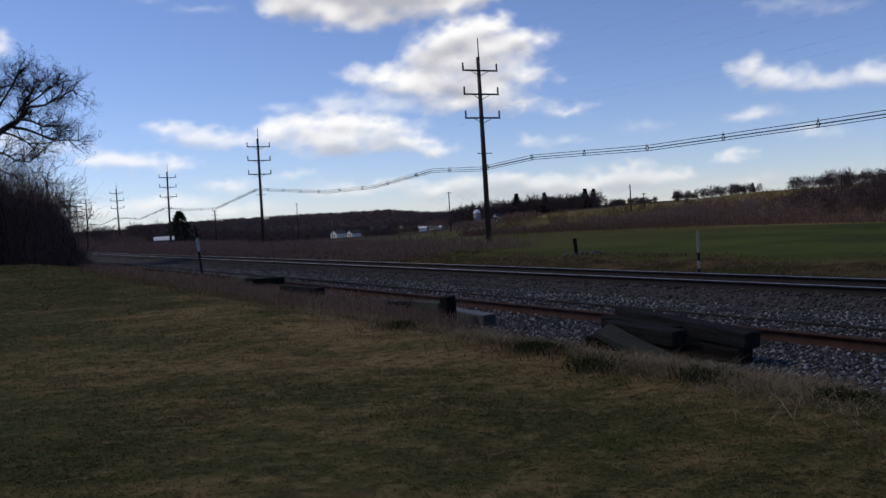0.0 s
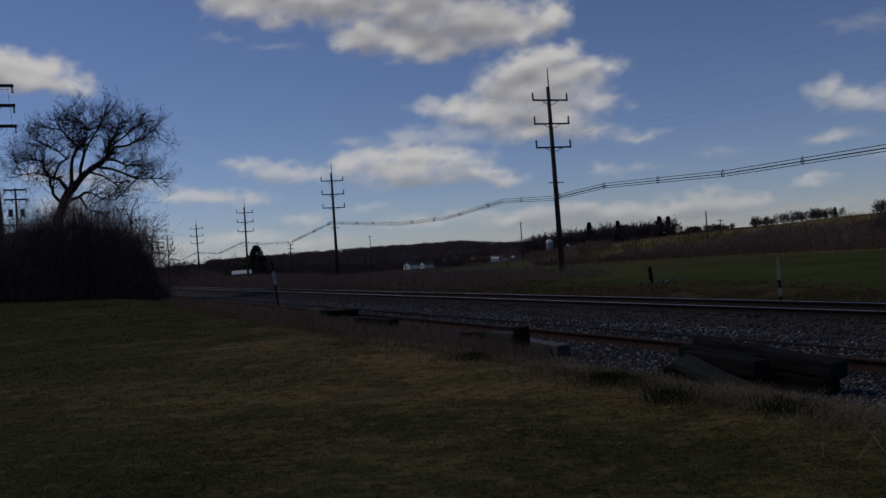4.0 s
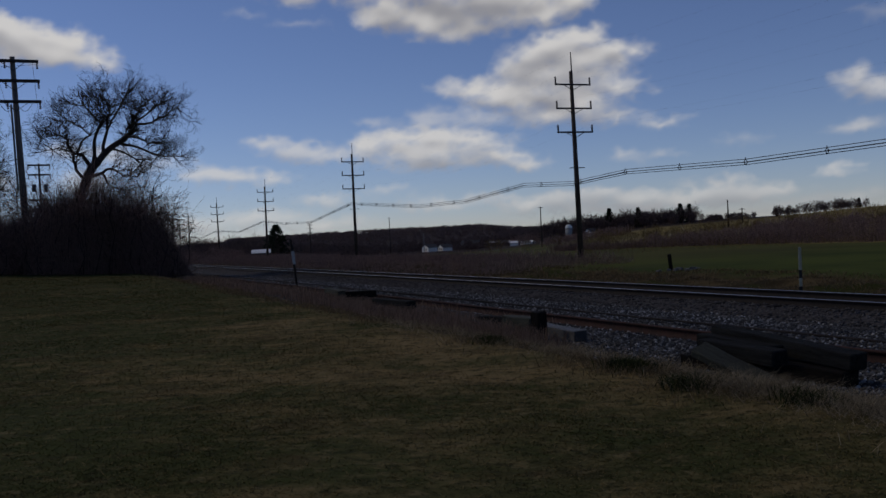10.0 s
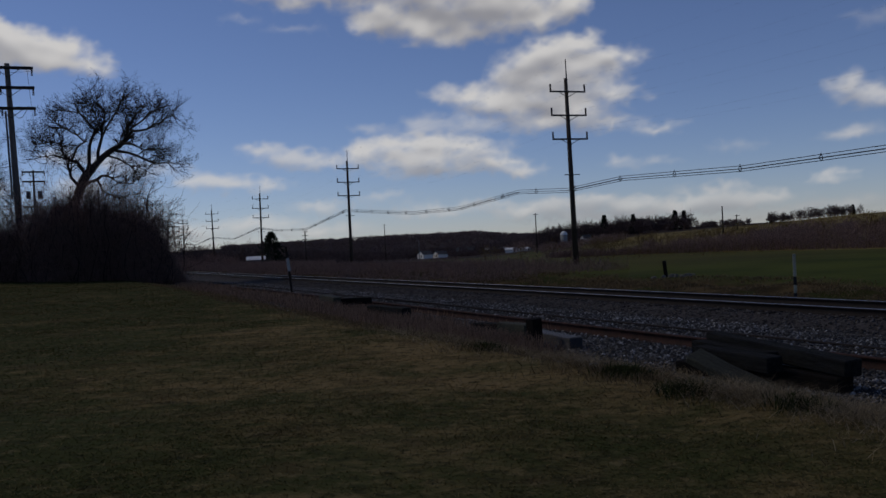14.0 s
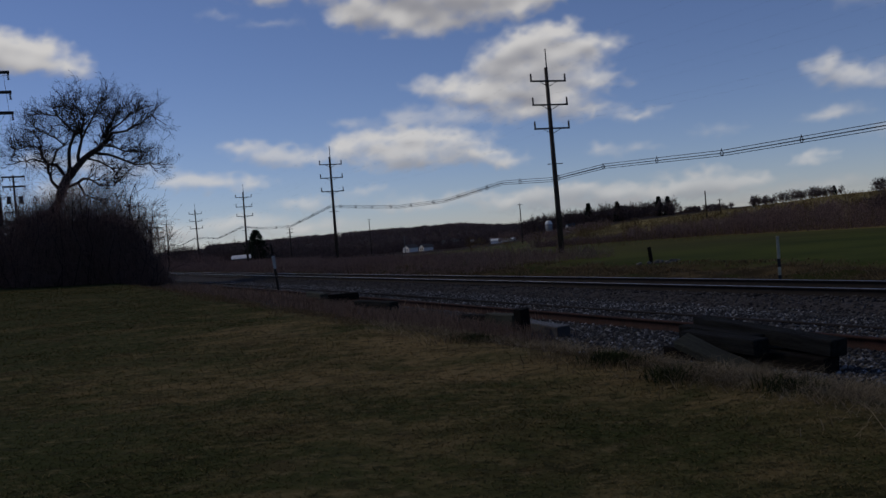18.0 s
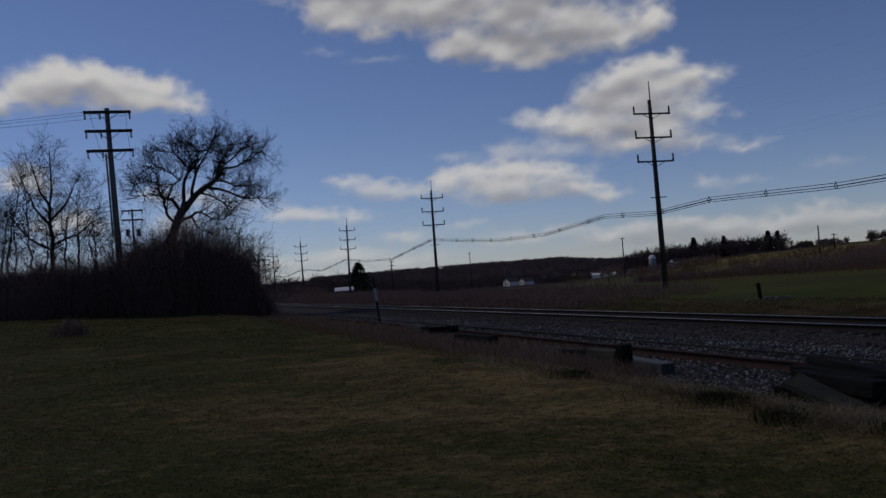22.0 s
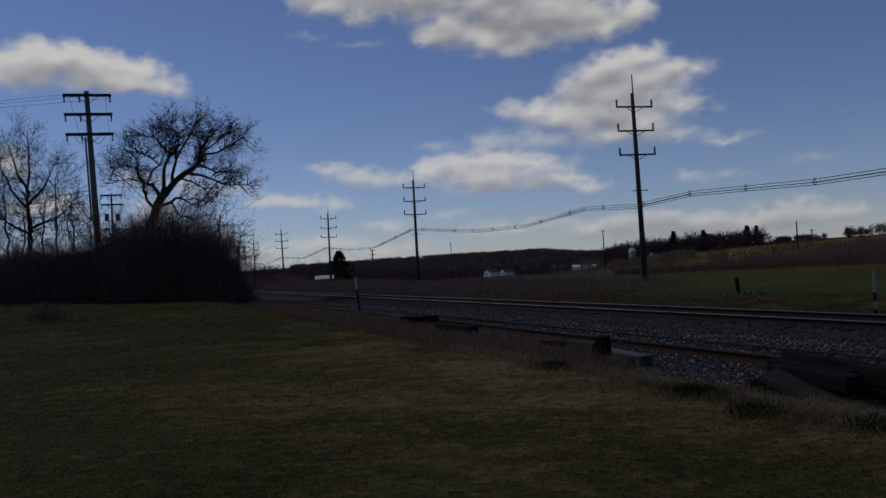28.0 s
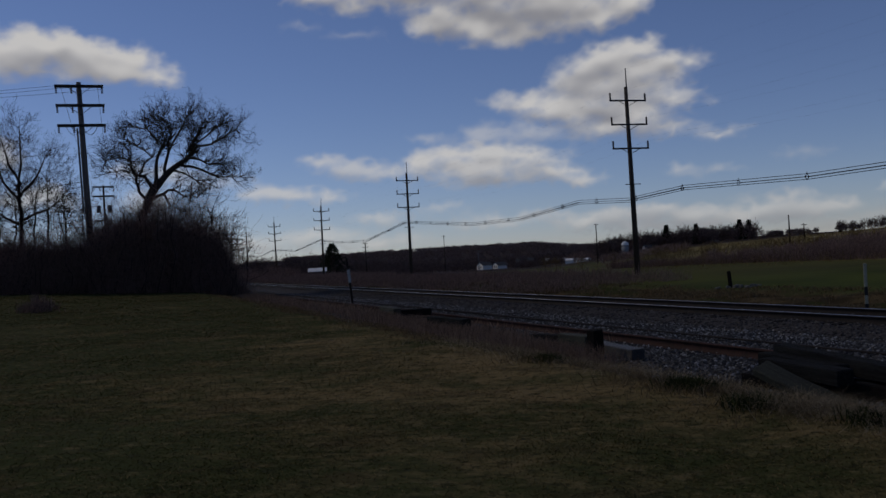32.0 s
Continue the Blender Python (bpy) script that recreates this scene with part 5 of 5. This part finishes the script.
def spruce(x, y, height, seed, width=0.3, label="dark evergreen spruce tree"):
    r = np.random.RandomState(seed)
    n = 1900
    u = r.uniform(0.06, 1, n)
    a = r.uniform(0, 6.28, n)
    reach = height * width * (1 - u) ** 0.9 * (0.75 + 0.35 * r.uniform(0, 1, n)) + 0.15
    reach *= 0.6 + 0.5 * ((u * 8 + 0.4 * np.sin(a * 2 + seed)) % 1.0)
    q = r.uniform(0.15, 1, n)
    p = np.stack([np.cos(a) * reach * q, np.sin(a) * reach * q, u * height - 0.1 * reach * q], -1)
    d = np.stack([np.cos(a), np.sin(a), -0.25 + 0.5 * u], -1) * (0.07 * height) * r.uniform(0.5, 1.2, n)[:, None]
    rad = np.full(n, 0.013 * height)
    t = thing("tree", Matrix.Translation(at(x, y, -0.05)), label, "tree", "far evergreens")
    put("trunk", cyl(height * 0.022, height * 0.006, height * 0.98, 8), BARK, t)
    put("crown", tubes("crown", np.column_stack([p, p + d, rad, rad * 0.2]), 4), NEEDLE, t, "dark green needles")


spruce(57.0, 228, 8.3, 1, 0.85, "dark evergreen spruce tree beside a shed")
for k, (head, d, h) in enumerate(((35.3, 440, 11.5), (39.65, 440, 9.6), (40.2, 445, 9.2), (37.1, 450, 10), (45.3, 345, 2.6), (33.5, 560, 7), (49.8, 350, 3.6))):
    spruce(d * math.sin(radians(head)), d * math.cos(radians(head)), h, 10 + k, 0.36 if k != 1 else 0.42)


def house(head, d, w, depth, eave, ridge, turn, label, wall=SIDING, roof=ROOF, windows=2, name="house"):
    """A small gabled house: walls, two roof slopes, windows and a door."""
    x, y = d * math.sin(radians(head)), d * math.cos(radians(head))
    p = thing(name, Matrix.Translation(at(x, y, -0.2)) @ pose(0, 0, 0, 0, 0, turn - head), label, name)
    bm = bmesh.new()
    pts = [(-w / 2, 0), (w / 2, 0), (w / 2, eave), (0, ridge), (-w / 2, eave)]
    fr = [bm.verts.new((a, -depth / 2, b)) for a, b in pts]
    bk = [bm.verts.new((a, depth / 2, b)) for a, b in pts]
    bm.faces.new(fr)
    bm.faces.new(bk[::-1])
    for i in range(5):
        j = (i + 1) % 5
        bm.faces.new((fr[j], fr[i], bk[i], bk[j]))
    put("wall", bm, wall, p)
    slope = math.degrees(math.atan2(ridge - eave, w / 2))
    run = math.hypot(w / 2, ridge - eave) + 0.4
    for s in (-1, 1):
        put("roof", block(run, depth + 0.6, 0.16, 0, Matrix.Translation((0, 0, ridge + 0.04)) @ Matrix.Rotation(radians(s * slope), 4, 'Y') @ Matrix.Translation((s * run / 2, 0, 0))), roof, p)
    for k in range(windows):
        wx = -w / 2 + w * (k + 1) / (windows + 1)
        win = put("window", block(0.9, 0.06, 1.2, 0, Matrix.Translation((wx, -depth / 2 - 0.02, eave * 0.35))), GLASS, p)
        put("sill", block(1.1, 0.12, 0.1, 0, Matrix.Translation((wx, -depth / 2 - 0.06, eave * 0.35 - 0.11))), WHITE, win)


house(23.75, 500, 6.6, 6, 2.7, 4.4, -58, "small white gabled house across the valley")
house(24.75, 506, 6.0, 6, 2.3, 3.9, -62, "white gabled house with a dark roof across the valley")
house(26.4, 545, 8.0, 11, 2.6, 5.2, 82, "brown wooden barn across the valley", POLE_GREY, ROOF, 2, "barn")
house(28.3, 560, 7.0, 13, 1.6, 2.9, 88, "long low barn with a pale roof", CONCRETE, METAL_ROOF, 3, "barn")
house(29.3, 440, 5.0, 4, 1.6, 2.4, 70, "low pale farm shed across the valley", SIDING, METAL_ROOF, 1, "shed")
house(29.8, 446, 3.6, 4, 1.3, 2.0, 30, "small white farm shed", SIDING, METAL_ROOF, 1, "shed")
house(30.15, 436, 3.0, 5, 1.2, 1.8, 60, "small white farm shed", SIDING, METAL_ROOF, 1, "shed")
house(34.1, 392, 2.6, 4, 2.4, 3.6, -50, "white house among bare trees")
house(13.05, 222, 5.6, 4, 1.3, 2.0, 88, "low weathered shed with a pale metal roof", POLE_GREY, METAL_ROOF, 1, "shed")


def silo(head, d):
    x, y = d * math.sin(radians(head)), d * math.cos(radians(head))
    p = thing("silo", Matrix.Translation(at(x, y, -0.2)), "concrete farm silo with a white domed cap", "silo")
    put("body", cyl(1.5, 1.5, 5.2, 20), CONCRETE, p)
    bm = bmesh.new()
    bmesh.ops.create_uvsphere(bm, u_segments=20, v_segments=10, radius=1.6)
    bmesh.ops.bisect_plane(bm, geom=bm.verts[:] + bm.edges[:] + bm.faces[:], plane_co=(0, 0, 0), plane_no=(0, 0, 1), clear_inner=True)
    bm.transform(Matrix.Translation((0, 0, 5.2)))
    put("dome", bm, METAL_ROOF, p, "white dome")


silo(32.72, 392)
yard = thing("yard_light", Matrix.Translation(at(488 * math.sin(radians(23.4)), 488 * math.cos(radians(23.4)), -0.3)), "tall pale pole beside the white house", "pole")
put("pole", cyl(0.24, 0.17, 10.9, 8), CONCRETE, yard)


# ---- what moves: the clouds drift slowly ----
def motions():
    for ob, head, el in clouds:
        rise = 0.7 * (math.sin(radians(el)) / math.sin(radians(12.5))) ** 2
        axis = Vector((math.cos(radians(head)), -math.sin(radians(head)), 0))
        rows = []
        for t in (0.0, 8.0, 16.0, 24.0, 32.0):
            turn = Matrix.Rotation(radians(rise * (t - 10) / 32), 4, axis)
            rows.append((t, Matrix.Translation((0, 0, EYE)) @ turn))
        walk(ob, rows)


motions()
